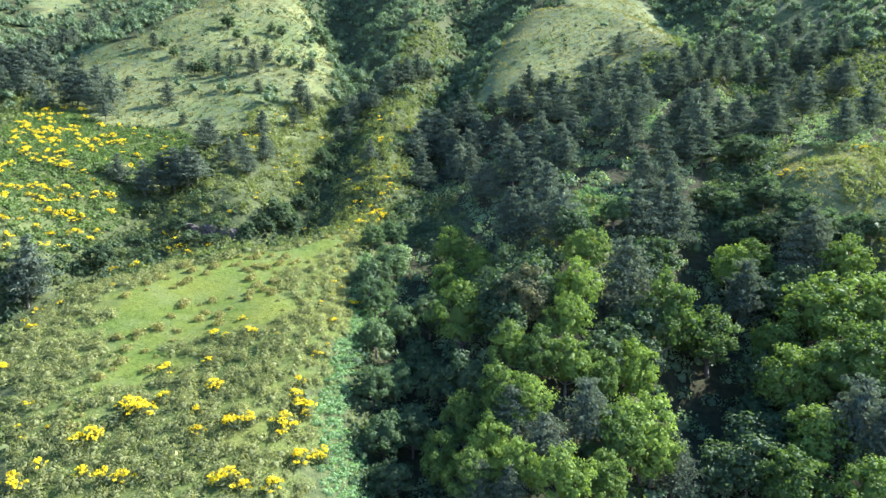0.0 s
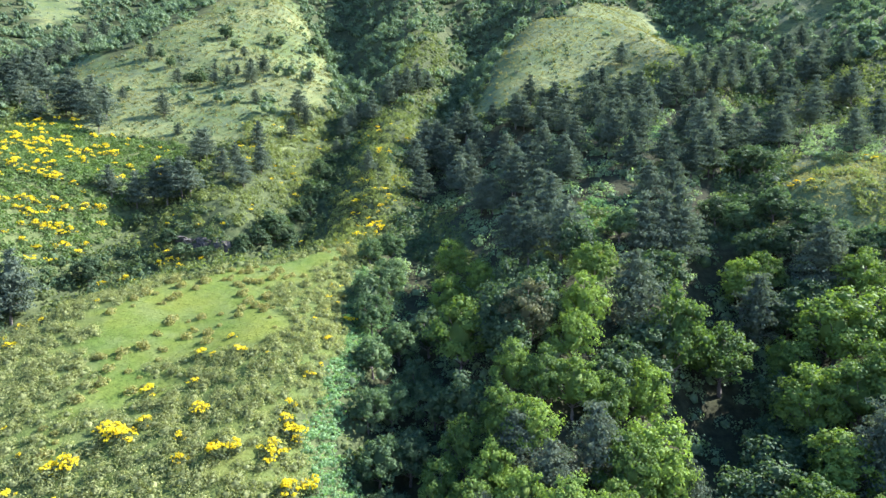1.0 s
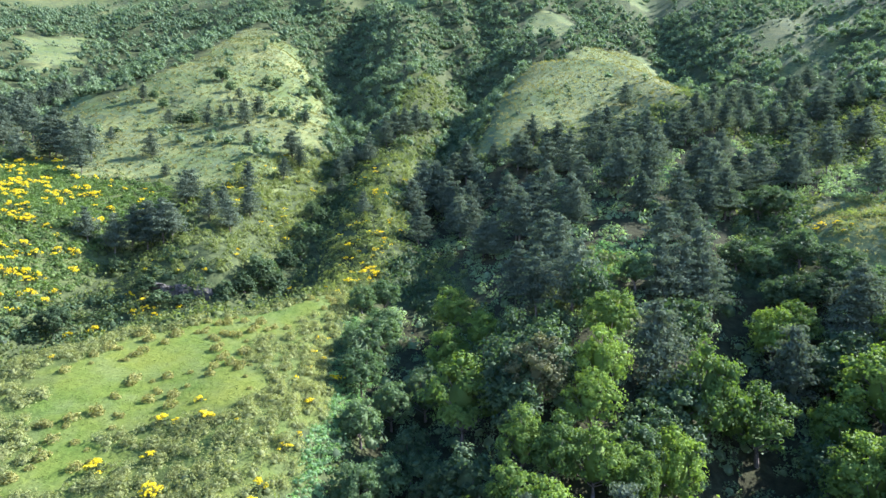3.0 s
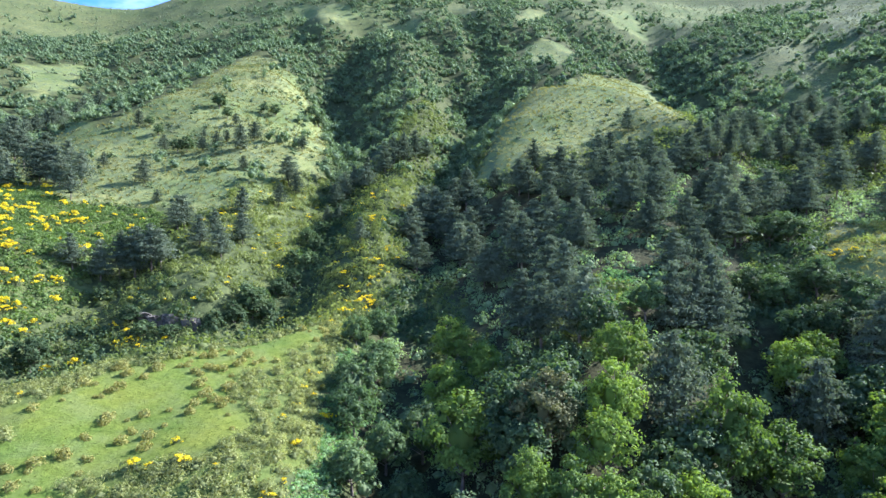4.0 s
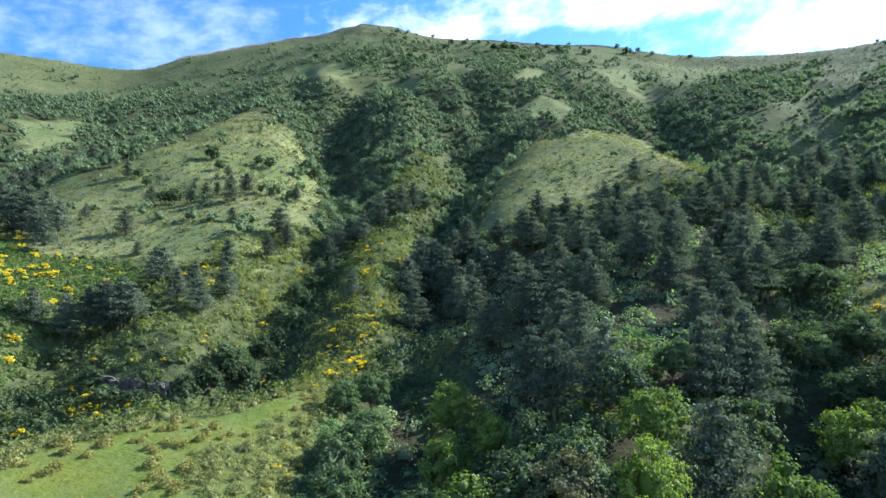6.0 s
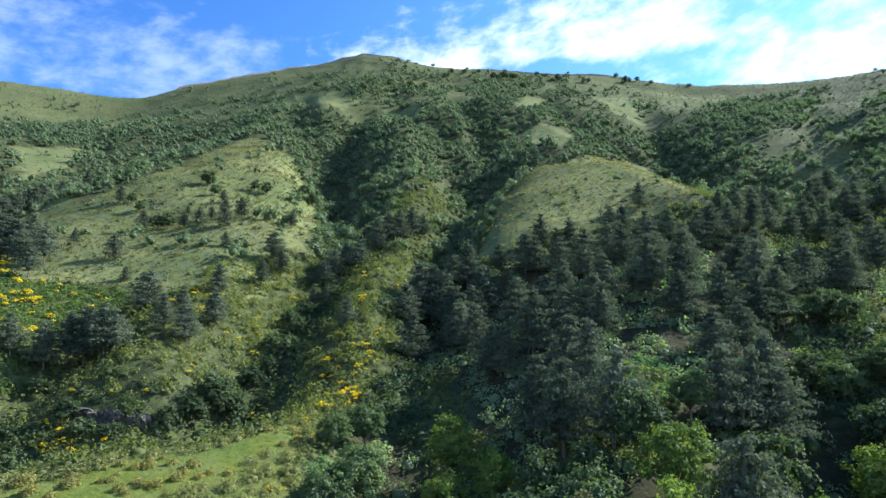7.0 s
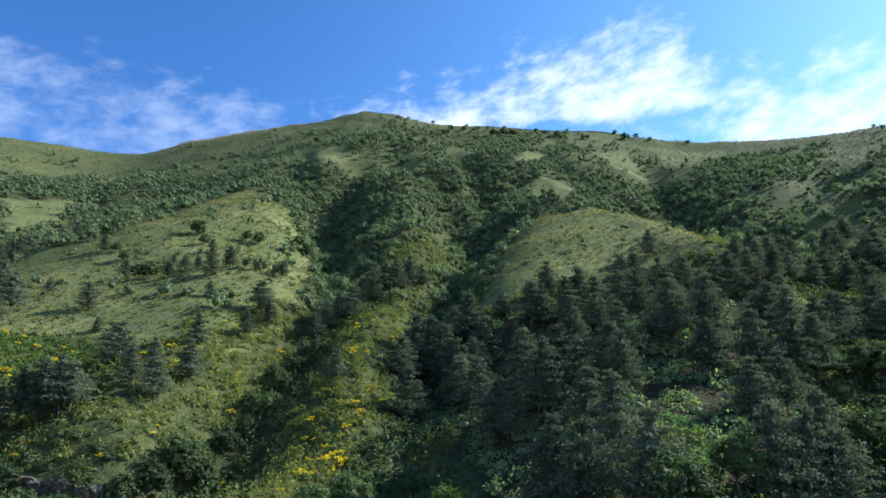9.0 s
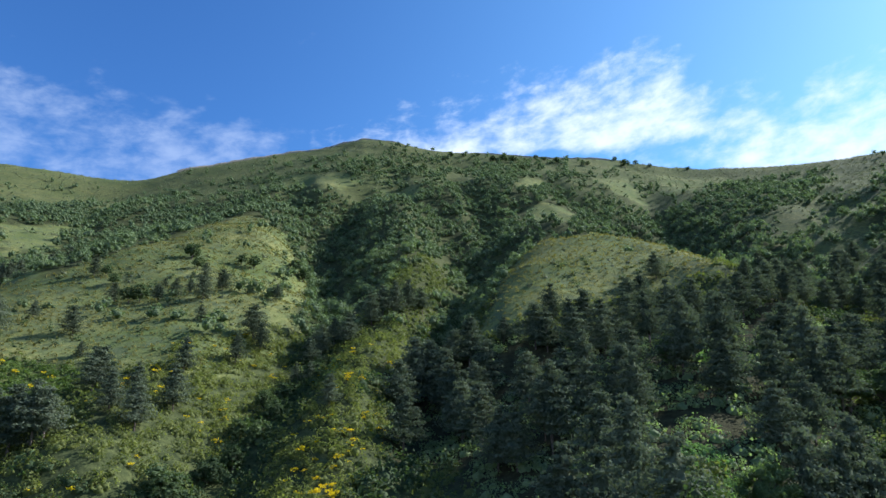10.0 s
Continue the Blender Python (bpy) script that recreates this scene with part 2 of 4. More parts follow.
# ---- terrain: crest and gully lines of the hillside, in metres ----
LINES = {
    "meadow_crest": [(-24.2, 53, 11.9), (-26.2, 62, 14.7), (-31.7, 73, 16.6), (-33.8, 84.7, 20), (-33.4, 91, 22.1), (-29.7, 105, 25.8), (-23.9, 119, 27.9), (-16.6, 129, 29.4), (-12, 144, 35.6), (-14, 168, 48), (-13, 182, 55), (-11, 205, 62), (-8, 255, 85), (-5, 310, 114), (-13, 355, 141), (-27, 425, 183)],
    "meadow_rim": [(-70.6, 70, 10.5), (-60.2, 84, 17.7), (-55.1, 93, 22), (-48.5, 97.7, 23.9), (-41.5, 104, 25.6), (-36.6, 111, 26.0)],
    "meadow_east": [(-13.2, 53, 10.8), (-13.2, 59, 11.8), (-14.8, 67, 14.6), (-13.7, 77, 18.3), (-14.1, 95, 20.9), (-14.5, 112, 26.4)],
    "gully_a": [(-6.1, 52, 6.9), (-5, 57, 4.5), (-4.9, 67, 5.5), (-5, 80, 9.8), (-4.8, 95, 15), (-4.8, 110, 20), (-5.3, 122, 24.7), (-4.8, 140, 31.9), (-6, 168, 38), (-1, 198, 51), (4, 230, 66), (9, 265, 84), (11, 310, 103), (3, 375, 141), (-4, 440, 183)],
    "spur_crest": [(6.3, 45, 2.7), (8.9, 54, 8), (9.4, 70, 14), (13.1, 82, 19.5), (21.6, 92, 24), (25.5, 112, 31.9), (35.2, 132.5, 40.8), (46, 152.6, 50), (48, 185, 58), (60, 205, 72), (61, 235, 91), (56, 262, 107), (55, 300, 105), (58, 350, 142)],
    "knoll_west": [(9, 182, 53), (15, 208, 71), (21, 240, 87), (38, 275, 108)],
    "knoll_east": [(69, 185, 63), (73, 205, 77), (76, 240, 94), (69, 258, 104)],
    "gully_b": [(19, 42, 4.9), (22.9, 50, 2), (24.8, 60, 1.8), (28.5, 72, 2.9), (33.3, 84, 7.1), (38.6, 96, 13.7), (46.2, 112, 22.4), (54.8, 122, 30), (67.2, 140, 39.5), (79, 165, 49), (90, 190, 61), (100, 225, 76), (106, 265, 89), (114, 315, 109), (130, 390, 145), (152, 480, 197), (185, 600, 269)],
    "right_patch": [(56.9, 120, 30.9), (70.8, 130, 40.2), (77.4, 124, 39.6), (78.3, 112, 31.4), (69.3, 98, 19.5), (54, 75, 9.3), (42.8, 58, 3.4), (98.2, 130, 42.6), (87.7, 150, 46.8)],
    "right_spur": [(128, 225, 81), (130, 250, 90), (149, 290, 113), (173, 370, 153), (210, 480, 211)],
    "gully_c": [(-69.4, 76, 5.4), (-71.3, 100, 11.8), (-61.8, 108, 16.9), (-51.9, 117, 20.7), (-38.5, 125, 21.4), (-33.7, 133, 22), (-30.6, 150, 32.1), (-28, 165, 39), (-28, 185, 47), (-30, 210, 58), (-34, 245, 76), (-48, 295, 97), (-55, 340, 118), (-58, 410, 159), (-58, 480, 206)],
    "rock_hill": [(-56.2, 134, 31.8), (-49, 133, 31.2), (-43, 136.5, 34.1), (-52.1, 143, 38.3), (-52.7, 153, 42.7), (-51, 170, 49), (-52, 190, 59), (-48, 216, 73)],
    "gully_d": [(-67, 118, 23.7), (-63.3, 128, 26.7), (-65.2, 140, 31.5), (-64.2, 150, 37.4), (-66, 172, 49)],
    "broom_bank": [(-77.8, 105, 34), (-79.7, 128, 37.2), (-75.1, 140, 40.8), (-88.6, 150, 46.2), (-108.3, 140, 48)],
    "left_hill": [(-94, 189, 61), (-93, 220, 74), (-103, 229, 80), (-129, 242, 86), (-131, 248, 87), (-129, 290, 108), (-122, 340, 132), (-113, 392, 160)],
    "left_hill_east": [(-36, 222, 71), (-44, 250, 84), (-70, 320, 121), (-93, 380, 152)],
    "left_draw": [(-123, 185, 57), (-139, 235, 77), (-142, 265, 86), (-157, 318, 108), (-157, 385, 139), (-140, 430, 169)],
    "left_far": [(-217, 355, 134), (-239, 440, 175), (-277, 350, 144), (-206, 500, 205), (-317, 540, 220), (-287, 570, 232), (-334, 500, 207)],
    "face": [(-87, 480, 213), (63, 490, 217), (131, 520, 230), (20, 480, 209), (10, 590, 270), (-64, 560, 263), (-162, 560, 246), (114, 590, 270)],
    "skyline": [(-578, 560, 254), (-430, 620, 290), (-387, 640, 292), (-334, 650, 286), (-296, 655, 289), (-269, 670, 306), (-217, 690, 325), (-166, 705, 342), (-117, 715, 356), (-86, 720, 364), (-53, 720, 360), (-13, 710, 342), (44, 700, 336), (105, 690, 327), (186, 690, 328), (228, 690, 320), (265, 690, 315), (303, 680, 309), (353, 640, 296), (384, 600, 286), (398, 570, 279), (449, 500, 257)],
    "east_face": [(196, 650, 297), (244, 640, 286), (274, 620, 277), (313, 575, 262), (334, 530, 249), (344, 500, 242)],
    "east_face_low": [(229, 560, 240), (270, 505, 220), (284, 460, 207)],
    "face_top": [(-155, 665, 317), (-110, 675, 331)],
    "valley_behind": [(-300, -60, -22), (-120, -60, -20), (0, -50, -20), (120, -60, -20), (300, -60, -22), (0, 10, -9), (-60, 10, -5), (60, 10, -9), (-20, 35, 6), (-60, 45, 5), (38, 42, 1)],
    "flanks": [(-500, 150, 60), (-480, 350, 150), (450, 150, 70), (420, 320, 170), (250, 150, 75), (240, 250, 125), (-230, 150, 62), (-230, 60, 20), (160, 90, 30), (160, 40, 10)],
    "back_slope": [(-600, 900, 160), (-300, 900, 190), (0, 920, 230), (300, 900, 200), (600, 850, 150)],
}


def spread(line, step):
    """Points along a line, no further apart than step."""
    out = [line[0]]
    for a, b in zip(line, line[1:]):
        n = max(1, int(math.dist(a, b) / step))
        out += [tuple(a[i] + (b[i] - a[i]) * k / n for i in range(3)) for k in range(1, n + 1)]
    return out


LOOSE = ("face", "flanks", "valley_behind", "left_far", "right_patch", "rock_hill", "broom_bank")
KNOTS = np.array([p for key, line in LINES.items() for p in (line if key in LOOSE else spread(line, 9.0 if line[0][1] < 200 else 30.0))])


def kernel(ax, ay):
    return np.sqrt((ax[:, None] - KNOTS[None, :, 0]) ** 2 + (ay[:, None] - KNOTS[None, :, 1]) ** 2 + 9.0)


def solve_relief():
    n = len(KNOTS)
    a = np.zeros((n + 3, n + 3))
    a[:n, :n] = kernel(KNOTS[:, 0], KNOTS[:, 1]) - 0.6 * np.eye(n)
    a[:n, n], a[:n, n + 1:] = 1.0, KNOTS[:, :2]
    a[n:, :n] = a[:n, n:].T
    return np.linalg.solve(a, np.r_[KNOTS[:, 2], 0, 0, 0])


RELIEF = solve_relief()


def waves(ax, ay, size, seed):
    """Smooth value noise about -1 to 1."""
    gx, gy = ax / size + seed * 17.3, ay / size + seed * 9.1
    ix, iy = np.floor(gx), np.floor(gy)
    fx, fy = gx - ix, gy - iy
    fx, fy = fx * fx * (3 - 2 * fx), fy * fy * (3 - 2 * fy)

    def rnd(i, j):
        h = np.sin(i * 127.1 + j * 311.7 + seed * 74.7) * 43758.5453
        return 2 * (h - np.floor(h)) - 1
    low = rnd(ix, iy) * (1 - fx) + rnd(ix + 1, iy) * fx
    top = rnd(ix, iy + 1) * (1 - fx) + rnd(ix + 1, iy + 1) * fx
    return low * (1 - fy) + top * fy


SIDE_RAVINES = [[(-235, 590), (-256, 530), (-234, 443), (-205, 400)], [(114, 277), (141, 300), (163, 321), (190, 345), (225, 400)], [(91, 212), (120, 249), (139, 262), (165, 280)],
                [(26, 324), (25, 378), (25, 433), (21, 472), (10, 520)], [(-48, 329), (-75, 400), (-100, 460), (-115, 520)], [(6, 340), (-20, 430), (-35, 500), (-40, 560)], [(133, 369), (100, 430), (85, 500), (80, 560)]]
RAVINE = np.array([(*p[:2], 7.5) for key in ("gully_a", "gully_b", "gully_c") for p in spread(LINES[key], 5.0) if p[1] > 225]
                  + [(*p[:2], 6.0) for line in SIDE_RAVINES for p in spread([(x, y, 0) for x, y in line], 5.0)])


def carved(x, y):
    """How deep the ravines are cut below the smooth slope."""
    out = np.zeros(len(x))
    for k in range(0, len(RAVINE), 25):
        px, py, deep = RAVINE[k:k + 25].T
        d = np.hypot(x[:, None] - px, y[:, None] - py)
        out = np.maximum(out, (deep * np.exp(-(d / (1.8 * deep)) ** 2)).max(1))
    return out * np.clip((y - 225) / 60, 0, 1) * np.clip((620 - y) / 120, 0, 1)


def height(ax, ay):
    """The ground's height at the places given."""
    ax, ay = np.atleast_1d(np.asarray(ax, float)), np.atleast_1d(np.asarray(ay, float))
    out = np.empty(len(ax))
    for k in range(0, len(ax), 20000):
        s = slice(k, k + 20000)
        x, y = np.clip(ax[s], -700, 600), np.clip(ay[s], -150, 950)
        z = kernel(x, y) @ RELIEF[:-3] + RELIEF[-3] + RELIEF[-2] * x + RELIEF[-1] * y
        far = np.clip((y - 130) / 200, 0, 1)
        z -= carved(x, y)
        z += far * (3.0 * waves(x, y, 42, 1) + 1.6 * waves(x, y, 19, 2)) * np.clip((640 - y) / 150, 0.25, 1)
        z += (0.25 + 0.5 * far) * waves(x, y, 6.5, 3) + 0.1 * waves(x, y, 2.2, 4)
        away = np.hypot(ax[s] - x, ay[s] - y)
        out[s] = z * np.exp(-away / 900) - 40 * (1 - np.exp(-away / 900))
    return out


# ---- end of terrain ----

# ---- cover of the hillside, outlines in plan ----
OPEN_GRASS = [(-45.0, 85.6), (-45.2, 92.8), (-40.9, 100.0), (-32.7, 105.8), (-24.7, 112.6), (-19.8, 120.3), (-16.9, 114.5), (-18.7, 107.4), (-24.3, 102.1), (-24.4, 94.9), (-20.8, 86.6), (-25.3, 80.7), (-29.5, 79.0), (-34.9, 78.9), (-31.9, 74.8), (-31.7, 71.2), (-35.2, 68.8), (-39.6, 67.5), (-36.9, 59.5), (-38.7, 58.9), (-40.6, 63.9), (-40.8, 68.7), (-38.9, 73.1), (-42.7, 78.7), (-45.6, 81.5)]
PINE_UPPER = [(71, 199), (125.2, 274.2), (133.8, 244.2), (143, 223), (116, 185), (91, 186), (67, 184)]
EAST_WOOD = [(175.3, 561.8), (220, 579), (267, 597), (296.8, 547.9), (317, 534), (213, 377), (200.0, 370.7), (175, 363), (159, 374), (151.0, 421.0)]
HEATH = [(-39.8, 49.5), (-41.0, 55.2), (-53.5, 73.9), (-58.5, 87), (-53, 94.5), (-48, 98.5), (-41.6, 102.5), (-33.0, 106.8), (-23.5, 117.0), (-18.4, 129.2), (-15.6, 120.9), (-15.0, 101.3), (-14.1, 83.8), (-14.3, 74.8), (-15.3, 69.2), (-13.8, 63.5), (-11.8, 55.8), (-10.8, 50.6)]
YELLOW_RIDGE = [(-20, 117), (-16, 121), (-10, 135), (-6, 174), (-8, 198), (-16, 193), (-28, 195), (-20, 157), (-24, 145)]
PINE_WOOD = [(-8, 148), (-11, 180), (-4, 201), (8, 187), (19, 183), (35, 183), (51, 192), (76, 188), (114.0, 165.8), (91.9, 133.9), (81.0, 155.6), (62.8, 146.6), (53, 128), (43, 115), (30, 106), (24, 127), (10.5, 103.8), (7.8, 109.3), (2, 150)]
LEAF_WOOD = [(-5.6, 63.2), (-8.7, 72.1), (-9.7, 88.2), (-11.9, 110.1), (-11, 122), (-3, 121), (8.5, 100.8), (18.2, 96.3), (42, 113), (51, 120), (63, 114), (74, 106), (47, 64)]
FERN_BANK = [(-9.8, 56.5), (-13.2, 61.5), (-14.6, 67.3), (-14.2, 74.1), (-13.5, 82.7), (-14.4, 99.8), (-14.3, 110.6), (-10.2, 109.2), (-7.7, 100.9), (-9.9, 95.5), (-10.6, 80.1), (-11.6, 72.0), (-11.0, 68.6), (-9.0, 66.5), (-6.2, 63.6)]
FERN_GLADE = [(21.8, 110.1), (24, 121), (28, 125), (31, 121), (29, 112)]
FERN_GLADE_UPPER = [(41, 149), (51, 173), (57, 172), (48, 150)]
EAST_PATCH = [(66, 126.8), (76, 146), (86.9, 150.6), (94, 143.3), (97, 133), (84, 111), (72, 112.5), (66, 116.3)]
WEST_HILL = [(-170, 250), (-91.9, 163.6), (-82.6, 171.0), (-71, 173), (-51, 172), (-42, 185), (-36, 220), (-37, 247), (-56, 304), (-79.0, 352.0), (-100.8, 383.6), (-114, 383), (-106, 303), (-112, 255), (-121, 236)]
KNOLL = [(9, 197), (15, 223), (24, 257), (36.0, 272.6), (76.3, 351.3), (116.5, 405.4), (121, 352), (72, 205), (73, 199), (61, 208), (39, 203), (19, 190)]
FAR_GRASS_A = [(-243, 381), (-217.4, 407.2), (-195, 359), (-198.2, 325.7)]
FAR_GRASS_B = [(51, 433), (72.6, 440.7), (87, 428), (58, 349)]
FAR_GRASS_C = [(-137, 558), (-73, 523), (-61.5, 504.9), (-84.5, 473.7)]
FAR_GRASS_D = [(-45.5, 505.7), (-17, 498), (-15.5, 456.4), (-35, 418)]
FAR_GRASS_E = [(60, 511), (88.4, 538.7), (80.1, 505.3), (55, 477)]
FAR_GRASS_F = [(125, 532), (167.6, 581.5), (154, 499), (128.5, 499.9)]
FAR_GRASS_G = [(207, 631), (279, 619), (191, 477), (177.8, 528.9)]
EAST_SLOPE = [(175.6, 499.6), (279, 619), (318, 582), (346.2, 508.0), (119, 217), (135.3, 259.4), (151.9, 313.9), (160, 376)]
WEST_THICKET = [(-72, 101), (-74.4, 105.6), (-70.5, 118.7), (-64, 131), (-52, 127), (-59, 122), (-66, 111)]
GLADE_MID = [(-26, 213), (-22, 228), (-18, 276), (-6.3, 298.6), (5, 298), (3.3, 287.9), (-3, 228), (-8, 203)]
WEST_BANK = [(-73.3, 104.4), (-102, 150), (-116.9, 184.7), (-87.8, 169.8), (-69, 172), (-63, 162), (-69.8, 146.5), (-67.4, 128.7), (-68, 114)]
ROCK_SLOPE = [(-61, 127), (-59, 137), (-50, 149), (-56, 185), (-36, 215), (-33, 196), (-34, 157), (-38, 137), (-49, 127)]


def inside(ax, ay, outline, ragged=2.0):
    """Which places lie inside an outline, whose edge is ragged by so many metres."""
    ax = ax + ragged * waves(ax, ay, 5.0, 5)
    ay = ay + ragged * waves(ax, ay, 5.0, 6)
    out = np.zeros(len(ax), bool)
    for (x0, y0), (x1, y1) in zip(outline, outline[1:] + outline[:1]):
        if y0 != y1:
            out ^= ((y0 > ay) != (y1 > ay)) & (ax < (x1 - x0) * (ay - y0) / (y1 - y0) + x0)
    return out


FAR_GRASS = [FAR_GRASS_A, FAR_GRASS_B, FAR_GRASS_C, FAR_GRASS_D, FAR_GRASS_E, FAR_GRASS_F, FAR_GRASS_G]


def any_inside(ax, ay, outlines, ragged=2.0):
    out = np.zeros(len(ax), bool)
    for o in outlines:
        out |= inside(ax, ay, o, ragged)
    return out


RIDGE_X, RIDGE_Y = [p[0] for p in LINES["skyline"]], [p[1] for p in LINES["skyline"]]


def summit(ax, ay):
    """Open turf below the ridge, 0 to 1."""
    return np.clip((ay - np.interp(ax, RIDGE_X, RIDGE_Y) + 78 + 30 * waves(ax, ay, 45, 7)) / 45, 0, 1)


# ---- ground ----
def axis(*spans):
    """Grid lines from stretches (start, end, step)."""
    out = []
    for a, b, s in spans:
        out += list(np.arange(a, b, s))
    return np.array(out + [spans[-1][1]])


def mesh_of(name, verts, faces, material):
    me = bpy.data.meshes.new(name)
    verts, faces = np.asarray(verts, np.float32), np.asarray(faces, np.int32)
    k = faces.shape[1]
    me.vertices.add(len(verts))
    me.vertices.foreach_set("co", verts.ravel())
    me.loops.add(faces.size)
    me.loops.foreach_set("vertex_index", faces.ravel())
    me.polygons.add(len(faces))
    me.polygons.foreach_set("loop_start", np.arange(0, faces.size, k, dtype=np.int32))
    me.materials.append(material)
    me.update(calc_edges=True)
    return me


def build_ground():
    gx = axis((-4000, -700, 300), (-700, -150, 6), (-150, -100, 2.5), (-100, 100, 2.0), (100, 160, 2.5), (160, 600, 6), (600, 4000, 300))
    gy = axis((-2000, -150, 150), (-150, 30, 6), (30, 200, 2.0), (200, 400, 2.5), (400, 760, 4), (760, 950, 12), (950, 4500, 300))
    x, y = (a.ravel() for a in np.meshgrid(gx, gy))
    idx = np.arange(len(x)).reshape(len(gy), len(gx))
    quads = np.stack([idx[:-1, :-1], idx[:-1, 1:], idx[1:, 1:], idx[1:, :-1]], -1).reshape(-1, 4)
    me = mesh_of("ground", np.stack([x, y, height(x, y)], -1), quads, TURF)
    cover = np.zeros((len(x), 4), np.float32)
    cover[:, 3] = 1
    cover[:, 0] = np.where(any_inside(x, y, [WEST_HILL, KNOLL, *FAR_GRASS], 4.5), 1, 0)
    cover[:, 0] = np.maximum(cover[:, 0], np.where(inside(x, y, EAST_PATCH, 3), 0.9, np.where(inside(x, y, EAST_SLOPE, 5), 0.5, 0)))
    cover[:, 0] = np.maximum(cover[:, 0], np.maximum(0.62 * summit(x, y), 0.55 * np.clip((y - 450) / 70, 0, 1)))
    cover[:, 1] = np.where(inside(x, y, OPEN_GRASS, 1.5), 1, np.where(inside(x, y, HEATH), 0.6, 0))
    cover[:, 1] = np.maximum(cover[:, 1], np.where(inside(x, y, WEST_BANK), 0.15, 0))
    cover[:, 2] = np.where(any_inside(x, y, [PINE_WOOD, LEAF_WOOD, PINE_UPPER]) | inside(x, y, [(-7, 40), (-7, 95), (70, 95), (55, 40)], 4.0), 1, np.where(y > 210, 0.5, 0.25))
    me.attributes.new("cover", "FLOAT_COLOR", "POINT").data.foreach_set("color", cover.ravel())
    me.polygons.foreach_set("use_smooth", np.ones(len(quads), bool))
    return tagged(new("ground", me), "steep green hillside with crests and gullies", "ground", kind="structure")


ground = build_ground()


# ---- foliage shapes ----
def blades(rng, centres, facing, low, high, aspect=0.75, jitter=0.6):
    """A small four-cornered blade at each place, facing about that way."""
    n = len(centres)
    normal = facing + rng.normal(0, jitter, (n, 3))
    normal /= np.linalg.norm(normal, axis=1, keepdims=True) + 1e-9
    side = np.cross(normal, rng.normal(0, 1, (n, 3)))
    side /= np.linalg.norm(side, axis=1, keepdims=True) + 1e-9
    up = np.cross(normal, side)
    size = rng.uniform(low, high, (n, 1))
    a, b = side * size * 0.5, up * size * 0.5 * aspect
    bend = normal * size * 0.14
    v = np.stack([centres - a - bend, centres - b + bend, centres + a - bend, centres + b + bend], 1).reshape(-1, 3)
    return v, np.arange(4 * n).reshape(-1, 4)


def slivers(rng, centres, facing, low, high, thin=0.34, jitter=0.5):
    """A narrow three-cornered tuft of needles at each place, facing about that way."""
    v, _ = blades(rng, centres, facing, low, high, thin, jitter)
    v = v.reshape(-1, 4, 3)[:, [0, 1, 3]]
    v[:, 1:] += (v[:, :1] - v[:, 1:].mean(1, keepdims=True)) * -0.35
    return v.reshape(-1, 3), np.arange(3 * len(centres)).reshape(-1, 3)


def dome(rng, n, wide, tall, low=-0.25):
    """Points on the upper part of an uneven dome, with the way out of it."""
    d = rng.normal(0, 1, (n * 2, 3))
    d /= np.linalg.norm(d, axis=1, keepdims=True)
    d = d[d[:, 2] > low][:n]
    lump = 1 + 0.16 * np.sin(5 * d[:, :1] + rng.uniform(0, 6)) * np.cos(4 * d[:, 1:2] + rng.uniform(0, 6))
    return d * lump * rng.uniform(0.7, 1.08, (len(d), 1)) * (wide, wide, tall), d


def tube(points, radii, sides=6):
    """A tapered tube along points."""
    v, f = [], []
    for k, (p, r) in enumerate(zip(points, radii)):
        p, q = Vector(p), Vector(points[min(k + 1, len(points) - 1)]) - Vector(points[max(k - 1, 0)])
        rot = q.to_track_quat("Z", "Y")
        for s in range(sides):
            a = 2 * math.pi * s / sides
            v.append(p + rot @ Vector((r * math.cos(a), r * math.sin(a), 0)))
        if k:
            for s in range(sides):
                f.append(((k - 1) * sides + s, (k - 1) * sides + (s + 1) % sides, k * sides + (s + 1) % sides, k * sides + s))
    return np.array([tuple(c) for c in v]), np.array(f)


def joined(pieces):
    v, f, at = [], [], 0
    for pv, pf in pieces:
        v.append(pv)
        f.append(pf + at)
        at += len(pv)
    return np.concatenate(v), np.concatenate(f)


def split_quads(data):
    v, f = data
    return v, np.concatenate([f[:, [0, 1, 2]], f[:, [0, 2, 3]]])


BALLS = {}
for fineness in (1, 2):
    bm = bmesh.new()
    bmesh.ops.create_icosphere(bm, subdivisions=fineness, radius=1.0)
    BALLS[fineness] = np.array([tuple(q.co) for q in bm.verts]), np.array([[q.index for q in t.verts] for t in bm.faces])
    bm.free()


def mass(rng, centre, wide, tall, fineness=1, uneven=0.25):
    """The dense, lumpy inside of a crown."""
    v, f = BALLS[fineness]
    return v * (1 + rng.uniform(-uneven, uneven, (len(v), 1))) * (wide, wide, tall) + np.asarray(centre), f


def part(name, data, material, parent, label=""):
    ob = new(name, mesh_of(name, *data, material))
    ob.parent = parent
    return tagged(ob, label) if label else ob


